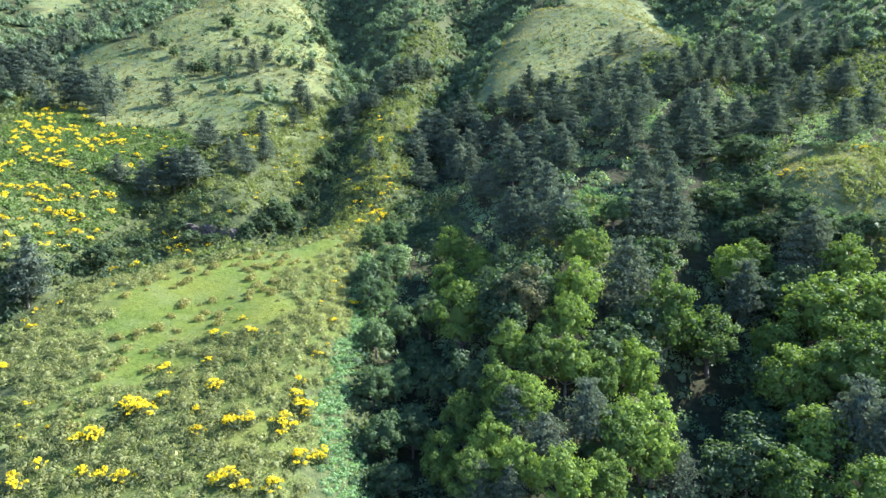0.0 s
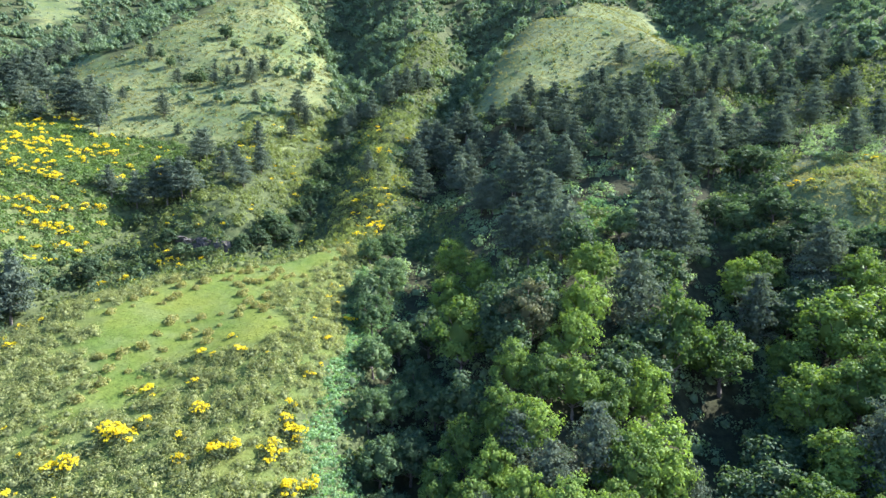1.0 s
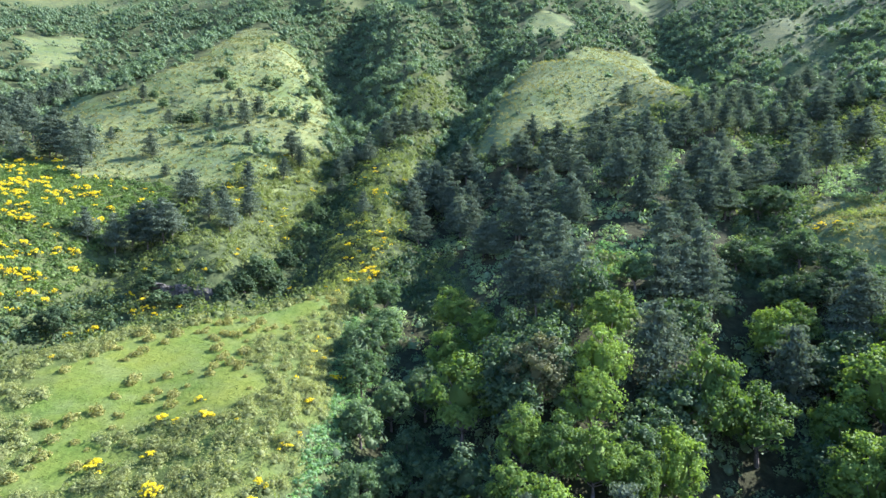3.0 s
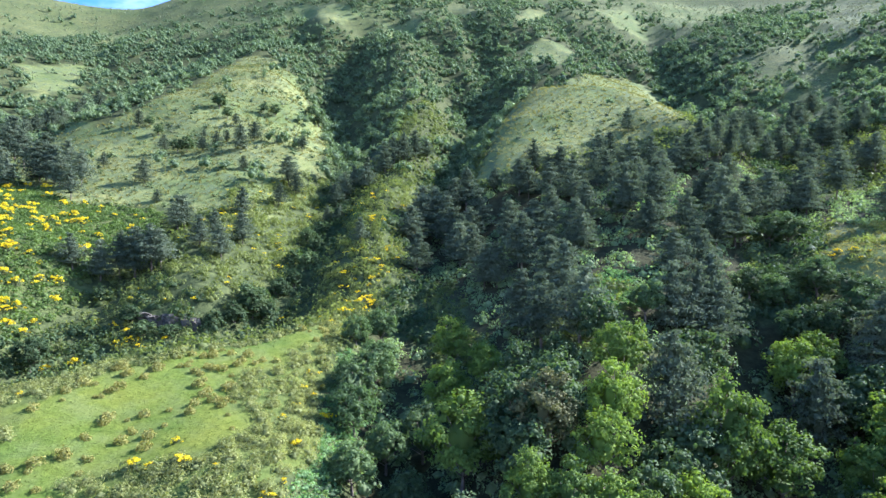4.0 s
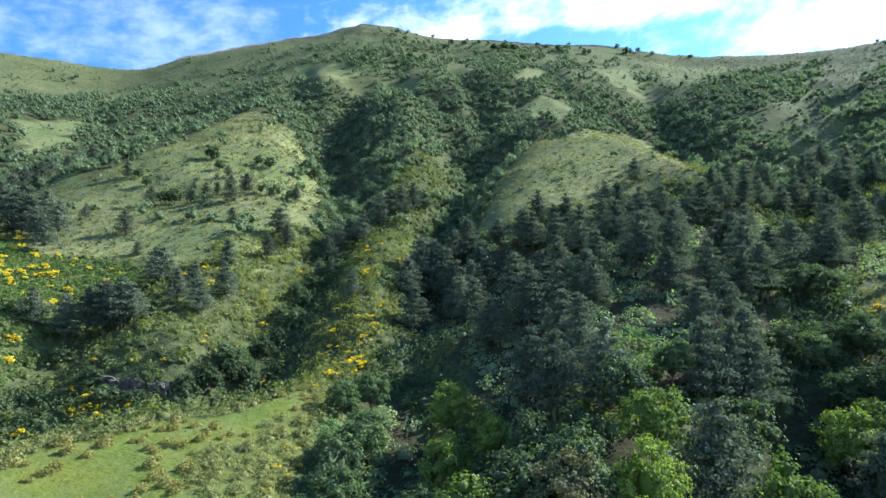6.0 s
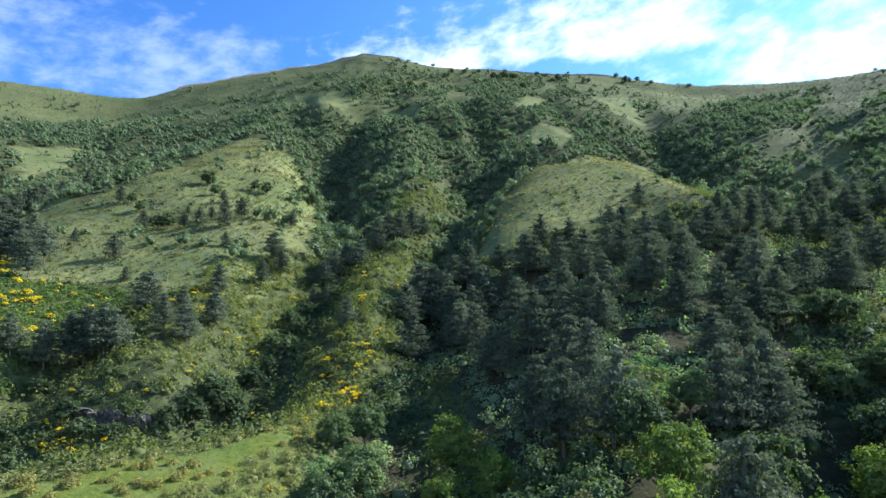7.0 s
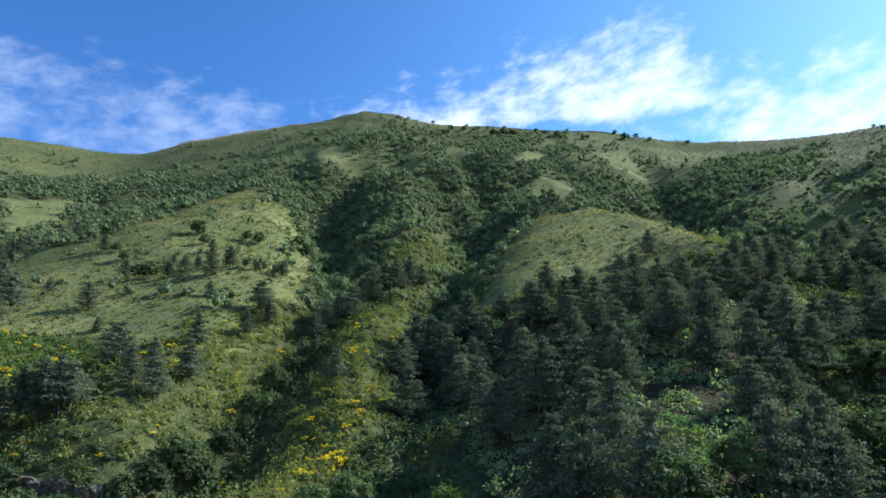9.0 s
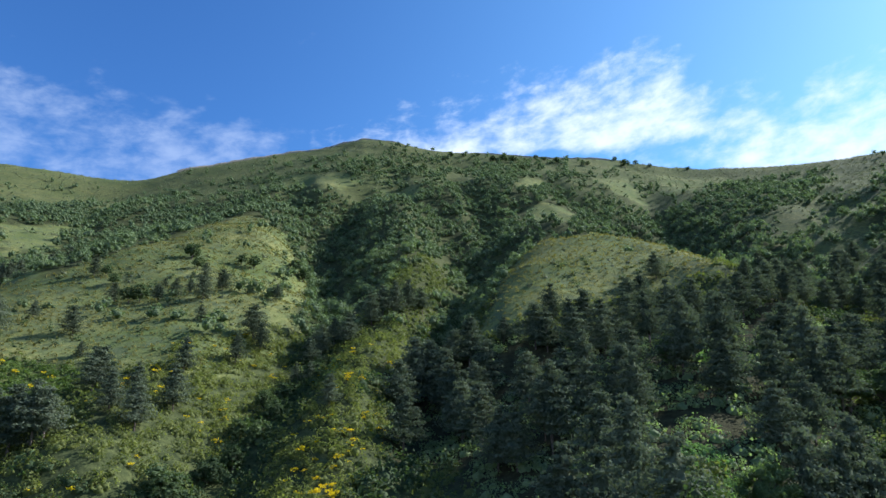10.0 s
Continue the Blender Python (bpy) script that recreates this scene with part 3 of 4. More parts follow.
# ---- trees and bushes ----
def make_leaf_tree(rng, leaves, dense=1.0):
    """A broad-crowned tree, ten metres tall: many small leafy heads on spreading limbs."""
    tree = new("broadleaf_tree")
    heads = 46 if dense > 0.5 else 24
    bits, wood = [], [tube([(0, 0, -1.5), (0.05, 0.05, 1.0), (0.12, -0.1, 3.5), (0, 0, 6.8)], [0.3, 0.24, 0.18, 0.06])]
    bits.append(mass(rng, (0, 0, 5.0), 1.3, 2.3, 2, 0.35))
    swell, phase = rng.uniform(0.08, 0.2), rng.uniform(0, 6.3, 2)
    for k in range(heads):
        # heads spread evenly over the crown, more of them above
        u = 1 - 1.55 * (k + 0.5) / heads
        a = 2.39996 * k + rng.uniform(-0.5, 0.5)
        flat = math.sqrt(max(0.0, 1 - u * u))
        bulge = 1 + swell * math.sin(2 * a + phase[0]) + 0.12 * math.sin(5 * a + 4 * u + phase[1])
        c = np.array([3.15 * flat * math.cos(a) * bulge, 3.15 * flat * math.sin(a) * bulge, 5.3 + 3.7 * u]) * rng.uniform(0.86, 1.06)
        r = rng.uniform(0.75, 1.3) * (1.0 if heads > 30 else 1.3)
        n = int((52 * r * r + 22) * dense)
        p, d = dome(rng, n, r, r * 0.85, -0.45)
        p *= rng.uniform(0.62, 1.12, (len(p), 1))
        out = c - (0, 0, 4.6)
        out /= np.linalg.norm(out)
        bits.append(mass(rng, c - out * 0.3, r * 0.5, r * 0.42, 1, 0.35))
        bits.append(split_quads(blades(rng, p + c, d + out * 0.5 + (0, 0, 0.3), 0.2 / dense ** 0.5, 0.42 / dense ** 0.5, 0.72, 0.55)))
        if k % 2 == 0:
            wood.append(tube([(0.05, 0, c[2] * 0.5), c], [0.09, 0.02], 3))
    part("trunk", joined(wood), BARK, tree, "grey-brown trunk with spreading limbs")
    part("crown", joined(bits), leaves, tree)
    return tree


def make_pine(rng, spread_out=4.7, fuller=0.85, needles=None):
    """A pine with flat tiers of needles on spreading boughs, twelve metres tall."""
    tree = new("pine_tree")
    lean = rng.uniform(-0.35, 0.35, 2)
    wood, bits = [tube([(0, 0, -1.5), (0, 0, 2), (lean[0] * 0.5, lean[1] * 0.5, 7), (lean[0] * 0.9, lean[1] * 0.9, 10.6)], [0.24, 0.2, 0.13, 0.03])], []
    z, base, lopsided = rng.uniform(1.8, 3.4), rng.uniform(0, 6), rng.uniform(0, 6)
    while z < 11.4:
        u = (z - 1.5) / 10.3
        reach = spread_out * max(0.0, 1 - u ** 1.35) ** fuller * min(1.0, 0.55 + u * 2.6) * rng.uniform(0.85, 1.12)
        count = 7 if u < 0.7 else 5
        for k in range(count):
            if rng.random() < 0.1:
                continue
            a = base + 2 * math.pi * k / count + rng.uniform(-0.4, 0.4)
            r = max(0.5, reach * rng.uniform(0.58, 1.15) * (1 + 0.13 * math.cos(a - lopsided)))
            way = np.array([math.cos(a), math.sin(a), 0])
            foot = np.array([lean[0] * u, lean[1] * u, z + rng.uniform(-0.2, 0.2)])
            tip = foot + way * r + (0, 0, rng.uniform(-0.25, 0.75))
            if k % 2 == 0:
                wood.append(tube([tuple(foot), tuple(tip)], [0.05, 0.015], 3))
            for s in np.linspace(1.0, 0.28, 4 if r > 1.8 else 3 if r > 1.0 else 2):
                c = foot + (tip - foot) * s + np.cross(way, (0, 0, 1)) * rng.uniform(-0.3, 0.3) * r * 0.8
                size = (0.36 + 0.19 * r) * rng.uniform(0.75, 1.25)
                p, d = dome(rng, 20, size, size * 0.5, -0.35)
                bits.append(slivers(rng, p + c, d * (0.8, 0.8, 0.5) + way * 0.2 + (0, 0, 0.4), 0.34, 0.8, 0.42, 0.3))
        z += rng.uniform(0.66, 0.98)
        base += 0.9
    heart = tube([(lean[0] * u, lean[1] * u, 2.6 + 8.6 * u) for u in (0.0, 0.15, 0.35, 0.55, 0.75, 0.9, 1.0)], [spread_out * s for s in (0.04, 0.17, 0.2, 0.17, 0.12, 0.06, 0.01)], 8)
    bits.append(split_quads((heart[0] + rng.normal(0, 0.14, heart[0].shape), heart[1])))
    top = np.array([lean[0], lean[1], 11.3]) + rng.normal(0, 0.2, (40, 3)) * (1.4, 1.4, 2.0)
    bits.append(slivers(rng, top, top * 0 + (0, 0, 0.4), 0.3, 0.6))
    part("trunk", joined(wood), BARK, tree, "straight grey trunk with bare lower stubs")
    part("crown", joined(bits), needles or NEEDLES, tree)
    return tree


def make_broom(rng):
    """A broom bush in bloom, about a metre and a half tall."""
    bush = new("broom_bush")
    p, d = dome(rng, 140, 0.95, 1.15, -0.1)
    part("foliage", blades(rng, p * rng.uniform(0.4, 1, (len(p), 1)) + (0, 0, 0.15), d * (1, 1, 0.2), 0.22, 0.46, 0.35, 0.5), TWIGS, bush, "thin dark green twigs")
    tufts = []
    for k in range(int(rng.integers(8, 18))):
        a, r = rng.uniform(0, 6.3), rng.uniform(0.05, 1.0)
        c = np.array([r * math.cos(a), r * math.sin(a), 1.3 - 0.7 * r * r + rng.uniform(-0.3, 0.15)])
        size = rng.uniform(0.14, 0.34)
        q, e = dome(rng, int(9 + 38 * size), size, size * 0.8, -0.4)
        tufts.append(blades(rng, q + c, e, 0.1, 0.22, 0.9, 0.5))
    part("blossom", joined(tufts), FLOWERS, bush, "bright yellow flower clusters")
    return bush


def make_tussock(rng):
    tuft = new("grass_tussock", None)
    p, d = dome(rng, 150, 0.62, 0.72, 0.0)
    part("grass_tuft", blades(rng, p, d * (1, 1, 0.5) + (0, 0, 0.1), 0.14, 0.34, 0.4, 0.5), TUSSOCK, tuft)
    q, e = dome(rng, 40, 0.45, 0.6, 0.0)
    part("dry_tuft", blades(rng, q, e * (1, 1, 0.2), 0.2, 0.5, 0.25, 0.5), HEATH_LEAVES, tuft)
    return tuft


def plant(makers, places, tall, label, category, group, seed, sink=0.1, wide=(0.92, 1.12)):
    """Stand one thing at each place (x, y, height), turned and sized a little by chance."""
    rng = np.random.default_rng(seed)
    z = height([p[0] for p in places], [p[1] for p in places])
    for (px, py, h), pz in zip(places, z):
        k = int(rng.integers(len(makers)))
        s = h / tall
        w = s * rng.uniform(*wide)
        m = pose(px, py, pz - sink, rng.uniform(-2.5, 2.5), rng.uniform(-2.5, 2.5), rng.uniform(0, 360)) @ Matrix.Diagonal((w, w, s, 1))
        if makers[k][1] is None:
            makers[k][1] = makers[k][0]()
            makers[k][1].matrix_basis = m
            made = makers[k][1]
        else:
            makers[k][1].scale, keep = (1, 1, 1), makers[k][1].matrix_basis.copy()
            made = copy_thing(makers[k][1], m)
            makers[k][1].matrix_basis = keep
        tagged(made, label, category, group, "thing")


def kinds(maker, count, seed, *args):
    return [[(lambda s=seed + k: maker(np.random.default_rng(s), *args)), None] for k in range(count)]


BROAD_PINES = kinds(make_pine, 4, 150, 5.2, 0.75, NEAR_NEEDLES)
PINES, LEAF_TREES, GULLY_TREES = kinds(make_pine, 6, 100), kinds(make_leaf_tree, 5, 200, LEAVES, 0.85), kinds(make_leaf_tree, 4, 300, SHADED_GULLY_LEAVES)
SMALL_TREES, SHADE_TREES = kinds(make_leaf_tree, 4, 350, SHADED_GULLY_LEAVES, 0.3), kinds(make_leaf_tree, 4, 360, SHADED_GULLY_LEAVES, 0.36)
BANK_TREES = kinds(make_leaf_tree, 4, 370, BANK_CROWNS, 0.8)
BROOMS, TUFTS = kinds(make_broom, 7, 400), kinds(make_tussock, 4, 500)

ROCK_AT = (-48.9, 129.9)

# places of single trees: x, y, height
BROAD_UPPER = [(70.0, 147.8, 6.5), (29.8, 110.6, 6.5), (62.0, 123.0, 6.5), (63.3, 113.8, 6.5), (66.8, 111.0, 6.5), (36.6, 148.2, 6.5), (58.9, 142.7, 6.6), (54.9, 121.4, 6.5), (70.8, 108.6, 6.5), (41.0, 115.4, 6.5)]
ROUND_DRAIN = [(-36.4, 139.4, 6.5), (-33.2, 147.4, 4.5), (-31.3, 152.6, 4), (-29.2, 157.8, 4.5), (-29.7, 168.2, 4.5), (-33, 159, 4), (-29.7, 177.4, 5), (-26, 187.4, 5), (-34, 139.8, 5), (-50.9, 126.6, 3.6), (-46.7, 127.2, 3.2), (-54.3, 129, 4), (-40.7, 131.8, 3.6), (-63.1, 136.2, 4), (-38, 135, 4.2)]
PINES_WEST = [(-141.4, 209.8, 13.7), (-137.6, 208.2, 12.4), (-135.9, 209.8, 13.5), (-154, 244.2, 13), (-130.7, 211.8, 13.4), (-122.2, 203.4, 11.7), (-111.4, 180.4, 9.6), (-126.5, 197, 11.6), (-131.3, 193, 10.5), (-106.0, 188.0, 13.5), (-105.6, 184.6, 11.5), (-101.6, 184.3, 10.4), (-98.5, 185.6, 11.4), (-92.2, 180.3, 10.1), (-89.5, 171.1, 7.9), (-97.9, 180.5, 8.4), (-97.5, 200.6, 4.8), (-165.7, 269.8, 8.6), (-164.5, 273.8, 8.7), (-163.3, 279.4, 8.8), (-160.8, 280.1, 9.4), (-160.1, 285.4, 8.9), (-160.1, 296.2, 8.6), (-167.5, 313.8, 9.1), (-168.3, 329, 10.1)]
PINES_HILL = [(-104.4, 236.2, 5.6), (-86.4, 215.8, 5.9), (-73.7, 212.6, 4.9), (-69.4, 213.8, 5.3), (-68.8, 221, 4.2), (-72.1, 240.2, 4.6), (-61.4, 211.8, 8), (-61, 224.2, 6.3), (-78.8, 186.2, 6.5), (-71.2, 177, 3.4), (-56.6, 199.8, 4.1), (-44.5, 220.6, 5.3), (-43.6, 198.6, 9.1), (-40.9, 195.4, 7.2), (-43, 185.4, 6.8), (-78.3, 227, 3)]
ROUND_HILL = [(-100.4, 235.4, 4.2), (-94.7, 229.8, 4.5), (-78.9, 214.2, 5.2), (-81.6, 213.8, 5), (-84.1, 257.4, 6.2), (-77.6, 247, 4.2), (-69.2, 263.7, 4.5), (-64.7, 263.7, 4.9), (-125.8, 262.6, 4.8), (-54.9, 281.9, 5.2), (-51.9, 283.7, 5.8)]
ROUND_RIDGE = [(9.3, 637.5, 5.8), (22.4, 637.5, 5.2), (37.1, 645, 4.7), (50.3, 619.5, 7.3), (60.4, 621, 7.9), (70.1, 619.5, 6.7), (96.7, 646.5, 4.7), (103.9, 639, 4.7), (114, 627, 6.9), (186.3, 676.5, 5.7), (190, 657, 8.6), (206.9, 672, 5.7), (-60.2, 547.5, 6.8), (-45.0, 564.9, 6.6), (-64.9, 530.1, 6.1), (-27.6, 565.5, 6), (-14.9, 558, 6.9), (-110.2, 568.5, 5.2), (258.4, 663, 4.5), (74.2, 583.5, 6.3), (144.5, 627, 5.2), (218.4, 663, 5)]
PINES_ROCK = [(-48.6, 172.6, 7.2), (-60.1, 162.6, 8.5), (-50.3, 150.2, 7.1), (-45.3, 148.6, 7.6), (-44, 158.6, 8.1), (-66.8, 142.6, 8.5), (-64.1, 144.6, 9.9), (-60.8, 144.2, 10.5), (-57.2, 143.4, 9.7), (-54.8, 142.2, 8.2), (-71.0, 140.3, 7.0), (-59, 163.8, 7.8), (-49.6, 156.6, 6.6), (-69.5, 104.2, 12.3)]
PINES_RIDGE = [(-18, 158.2, 5.7), (-26.7, 185, 5), (-26.4, 209.4, 7.6), (-22.1, 203.8, 8.3), (-17.4, 212.2, 9.6), (-14.8, 215, 9.7), (-12.1, 216.6, 9.8), (-8.5, 222.6, 9.1), (-28.3, 203.4, 8.3), (-29.9, 197.8, 7.2), (-30.4, 187.4, 5.1), (-4.8, 227.4, 8.2)]
PINES_WOOD = [(-4.6, 179.8, 12.9), (-1.4, 179.8, 12.9), (0.9, 175.8, 12.6), (-7.3, 169, 10.6), (2.4, 171, 10.7), (9.2, 171.8, 10.8), (13.9, 184.2, 5.8), (25.3, 189.8, 8.6), (28.1, 182.6, 8.3), (30.4, 182.2, 10), (33.2, 175.8, 9.6), (21.8, 176.6, 9.6), (19.7, 178.6, 9.7), (42.6, 190.6, 10.6), (46.3, 192.6, 10.7), (57.4, 213, 8), (55.5, 186.6, 10.5), (40.5, 153.4, 10), (53.1, 170.2, 11.2), (60.4, 181.4, 10.3), (65, 183.4, 10.5), (72.5, 196.2, 7.6), (76.9, 195, 8.5), (71.1, 187.4, 9), (47.3, 138.6, 10.5), (52.6, 139.4, 10.7), (45.2, 128.6, 9.8), (57.6, 142.4, 11.0), (67.3, 157.1, 10.7), (74.7, 161.4, 11.2), (83.9, 165.8, 11.7), (94.8, 170.2, 12.2)]
PINES_SPUR = [(90.3, 144.6, 10.6), (102.6, 155.2, 11.6), (23.3, 149.8, 10.9), (25.1, 137.8, 10), (29.8, 149.8, 9.6), (17.5, 117.9, 10.7), (18.6, 112.4, 11.2), (13.8, 105.3, 10.5), (11.6, 112.3, 10.2), (18.5, 102.7, 10.3), (34.6, 111.4, 11.5), (38, 112.6, 11.8), (41.4, 116.6, 12.2), (41.4, 113.4, 10.9), (8.1, 137.4, 8.6), (10.3, 134.6, 8.5), (6.9, 168.6, 9.1)]
PINES_NEAR = [(26.7, 89.9, 13.0), (47, 97.8, 12.5), (61.3, 105, 12.7), (46.8, 68.6, 12.1), (47.6, 65, 11), (7.2, 64.6, 7.6), (10.1, 61.4, 6.8), (15.5, 65.1, 9.5), (6.1, 56.5, 5.2), (25.8, 67.4, 7.9), (3.7, 58.5, 5.4)]
BROAD_SPUR = [(2.4, 84.2, 11.8), (0.6, 99.9, 8.2), (7.9, 74.5, 7.7), (11.0, 72.7, 7.9), (14.5, 72.9, 7.7), (6.3, 67.4, 8.5), (8.9, 65.8, 7.7), (2.3, 66.8, 8.2), (31.0, 87.3, 14.7), (21.3, 92.3, 8.5), (18.1, 84.5, 9.5), (24.1, 77.7, 9.3), (18.6, 73.1, 8.0), (21.8, 67.0, 11.2), (18.0, 63.7, 9.2), (11.3, 56.0, 7.0), (15.7, 58.4, 6.7), (2.6, 59.3, 6.6), (7.2, 58.9, 6.6), (22.9, 66.5, 8.4), (5.0, 62.7, 6.9), (-0.3, 63.3, 7.1), (6.0, 101.2, 7.3), (1.7, 111.7, 8.1), (15.6, 79.2, 8.2)]
BROAD_EAST = [(54.5, 90.6, 12.7), (61.9, 89.4, 12), (45.5, 79.4, 11.3), (50.5, 78.2, 11.4), (54.3, 78.6, 11.7), (36.8, 62.8, 9.6), (43, 59.4, 8.8), (47.6, 88.2, 9.4), (38.5, 89.8, 11), (48.6, 105.8, 9.5), (52.9, 107, 8.7), (64.9, 101.4, 9.8), (43.5, 69.4, 9.6)]
BROAD_PATCH = [(69, 144.2, 7.2), (65.2, 144.0, 7.1), (61.4, 121.9, 6.2), (63.7, 117.8, 6.0), (65.9, 116.1, 5.4), (52, 125, 6.1), (57.5, 125, 5.6), (68.7, 106.6, 6.9), (73.4, 108.2, 5.9), (58.3, 112.6, 6.9)]
BROAD_GULLY = [(-10.1, 93.0, 6.9), (-9.0, 83.4, 6.2), (-9.0, 105.3, 7.7), (-6.6, 68.2, 6.1), (-3.3, 82.1, 7.3), (-8.5, 73.6, 5.7), (-6.1, 89.6, 6.6), (-6.0, 77.0, 6.6), (-5.5, 62.7, 5.1), (-3.5, 69.7, 6.8), (-12.7, 113.8, 5.2), (-9.5, 118.6, 6.4), (-12.3, 102.2, 5.1), (-2.0, 92.4, 7.3), (-1.0, 76.6, 6.9), (-35.8, 138.6, 5.8), (-63.6, 116.6, 6), (-32.4, 171.4, 4.7), (-30.7, 150.6, 4.1), (-38, 135, 4.4)]
BROOM_WEST = [(-108.8, 176.9), (-100.1, 154.6), (-93.7, 155.7), (-84.3, 155.4), (-91.4, 139.8), (-89.1, 143.0), (-83.2, 139.9), (-85.3, 133.1), (-82.2, 134.3), (-76.7, 136.2), (-81.4, 119.7), (-78.4, 126.1), (-77.2, 122.1), (-76.3, 127.0), (-73.3, 124.5), (-74.8, 120.6), (-72.1, 123.2), (-72.1, 115.8), (-70.3, 120.8), (-72.7, 133.0), (-86.8, 153.3), (-99.5, 149.6), (-95.7, 150.9), (-89.7, 147.0), (-79.5, 136.7), (-81.2, 134.6), (-87.8, 134.3), (-87.1, 128.5), (-75.7, 108.6)]
BROOM_MEADOW = [(-61.9, 117.4), (-58.1, 119.4), (-65.1, 109.8), (-53.9, 87.8), (-48.1, 91), (-67.9, 104.2), (-53.2, 80.2), (-46.8, 125.8), (-35.8, 108.2), (-30.7, 140.6), (-56.8, 128.2), (-53.9, 123.8), (-15.3, 100.2), (-15.7, 97), (-13.3, 92.2), (-14.7, 83.4), (-14.4, 77), (-15.3, 74.6), (-26.8, 82.9), (-27.8, 79.1), (-29.2, 79), (-24.5, 78.6), (-20.9, 77.7), (-27.9, 73.4), (-25.1, 67.4), (-32.4, 72.2)]
BROOM_BANK = [(-16.2, 69), (-16, 66.6), (-15.1, 65.4), (-16.4, 62.2), (-15.4, 62.6), (-14.7, 65), (-16.3, 60.6), (-14.1, 58.2), (-12.2, 60.4), (-30.3, 66.2), (-31.4, 63.4), (-32.7, 64.2), (-35.7, 59.4), (-34.5, 59.8), (-33, 55.4), (-31, 54.6), (-29, 54.2), (-19.4, 53.8), (-17.8, 53.4), (-15.4, 53.8), (-25.4, 63), (-19.6, 61.4), (-21.1, 60.6), (-24.2, 59.8), (-51.5, 71.8), (-37.9, 56.6), (-39, 54.2)]
BROOM_RIDGE = [(-18.2, 123.8), (-14.8, 133.4), (-17.1, 143.8), (-18.2, 142.2), (-13.9, 167.4), (-16.1, 168.2), (-11.5, 155.4), (-12.2, 146.6), (-17.6, 147.8), (-6.8, 175.4), (-23.5, 185.4), (-39.6, 163.4), (-35.1, 155.8), (-41.7, 142.6), (-54.9, 162.2), (-56.8, 155.4), (-52.9, 170.2), (69.9, 130.2), (71.4, 125.8), (90.5, 141.0), (56.9, 117.4), (75.3, 108.2), (68.8, 129.5), (-15, 164.2), (-12.5, 169.4), (-17, 154.6), (-14.6, 144.6), (-17.4, 135), (-81.5, 157.2), (-78.6, 157.5), (-72.8, 154.0), (-54, 127), (-51.1, 125.4)]
TAKEN = [(p[0], p[1]) for line in (PINES_WEST, PINES_HILL, PINES_ROCK, PINES_RIDGE, PINES_WOOD, PINES_SPUR, PINES_NEAR, BROAD_SPUR, BROAD_EAST, BROAD_GULLY, BROAD_PATCH, ROUND_HILL) for p in line]


def scatter(seed, box, step, keep, clear=0.0, low=1.0, high=1.0):
    """Places strewn over a box of the plan, about step metres apart, where keep() is true and no single tree stands."""
    rng = np.random.default_rng(seed)
    x, y = (a.ravel() for a in np.meshgrid(np.arange(box[0], box[1], step), np.arange(box[2], box[3], step)))
    x, y = x + rng.uniform(-0.75, 0.75, len(x)) * step, y + rng.uniform(-0.75, 0.75, len(x)) * step
    ok = keep(x, y) & (np.hypot((x - ROCK_AT[0]) / 2.4, y - ROCK_AT[1] + 0.8) > 1.9)
    x, y = x[ok], y[ok]
    if clear:
        t = np.array(TAKEN)
        ok = (np.hypot(x[:, None] - t[:, 0], y[:, None] - t[:, 1]) > clear).all(1)
        x, y = x[ok], y[ok]
    return np.stack([x, y, rng.uniform(low, high, len(x))], 1)


DRAINS = np.array([p for key in ("gully_a", "gully_b", "gully_c") for p in spread(LINES[key], 5.0)])


def near_drain(x, y, reach):
    out = np.full(len(x), 1e9)
    for k in range(0, len(DRAINS), 20):
        d = DRAINS[k:k + 20]
        out = np.minimum(out, np.hypot(x[:, None] - d[:, 0], y[:, None] - d[:, 1]).min(1))
    return out < reach * (1 + 0.5 * waves(x, y, 9, 11))


plant(PINES, PINES_WEST, 12, "dark pine in a cluster at the foot of the grassy hill", "tree", "pines on the western slope", 1)
plant(BROAD_PINES, PINES_HILL, 12, "small dark pine standing alone on dry grass", "tree", "pines on the grassy hill", 2, wide=(0.9, 1.2))
plant(PINES, PINES_ROCK, 12, "dark pine with tiered boughs above the rocky bank", "tree", "pines above the rock", 3, wide=(0.9, 1.2))
plant(PINES, PINES_RIDGE, 12, "dark pine on the narrow scrub ridge", "tree", "pines on the ridge", 4)
plant(PINES, PINES_WOOD, 12, "tall dark green pine of the upper wood", "tree", "pines of the wood", 5, wide=(0.95, 1.2))
plant(PINES, PINES_SPUR, 12, "tall grey-green pine among leafy trees", "tree", "pines of the wood", 6, wide=(0.95, 1.2))
plant(BROAD_PINES, PINES_NEAR, 12, "broad grey-green pine rising among leafy trees", "tree", "pines of the wood", 20, wide=(0.9, 1.1))
plant(kinds(make_leaf_tree, 1, 390, OLIVE_LEAVES), [(10.8, 82.5, 9.2)], 10, "olive-brown leafy tree among bright green crowns", "tree", "leafy trees of the spur", 61, wide=(1.0, 1.05))
plant(LEAF_TREES, BROAD_SPUR, 10, "bright green leafy tree with a rounded crown", "tree", "leafy trees of the spur", 7, wide=(0.78, 0.98))
plant(LEAF_TREES, BROAD_EAST, 10, "sunlit green leafy tree beside the dark ravine", "tree", "leafy trees by the ravine", 8, wide=(0.95, 1.2))
plant(BANK_TREES, [p for p in BROAD_GULLY if -14 < p[0] < -5.8], 10, "pale green leafy tree on the bank above the gully", "tree", "leafy trees of the gully", 24, wide=(0.95, 1.2))
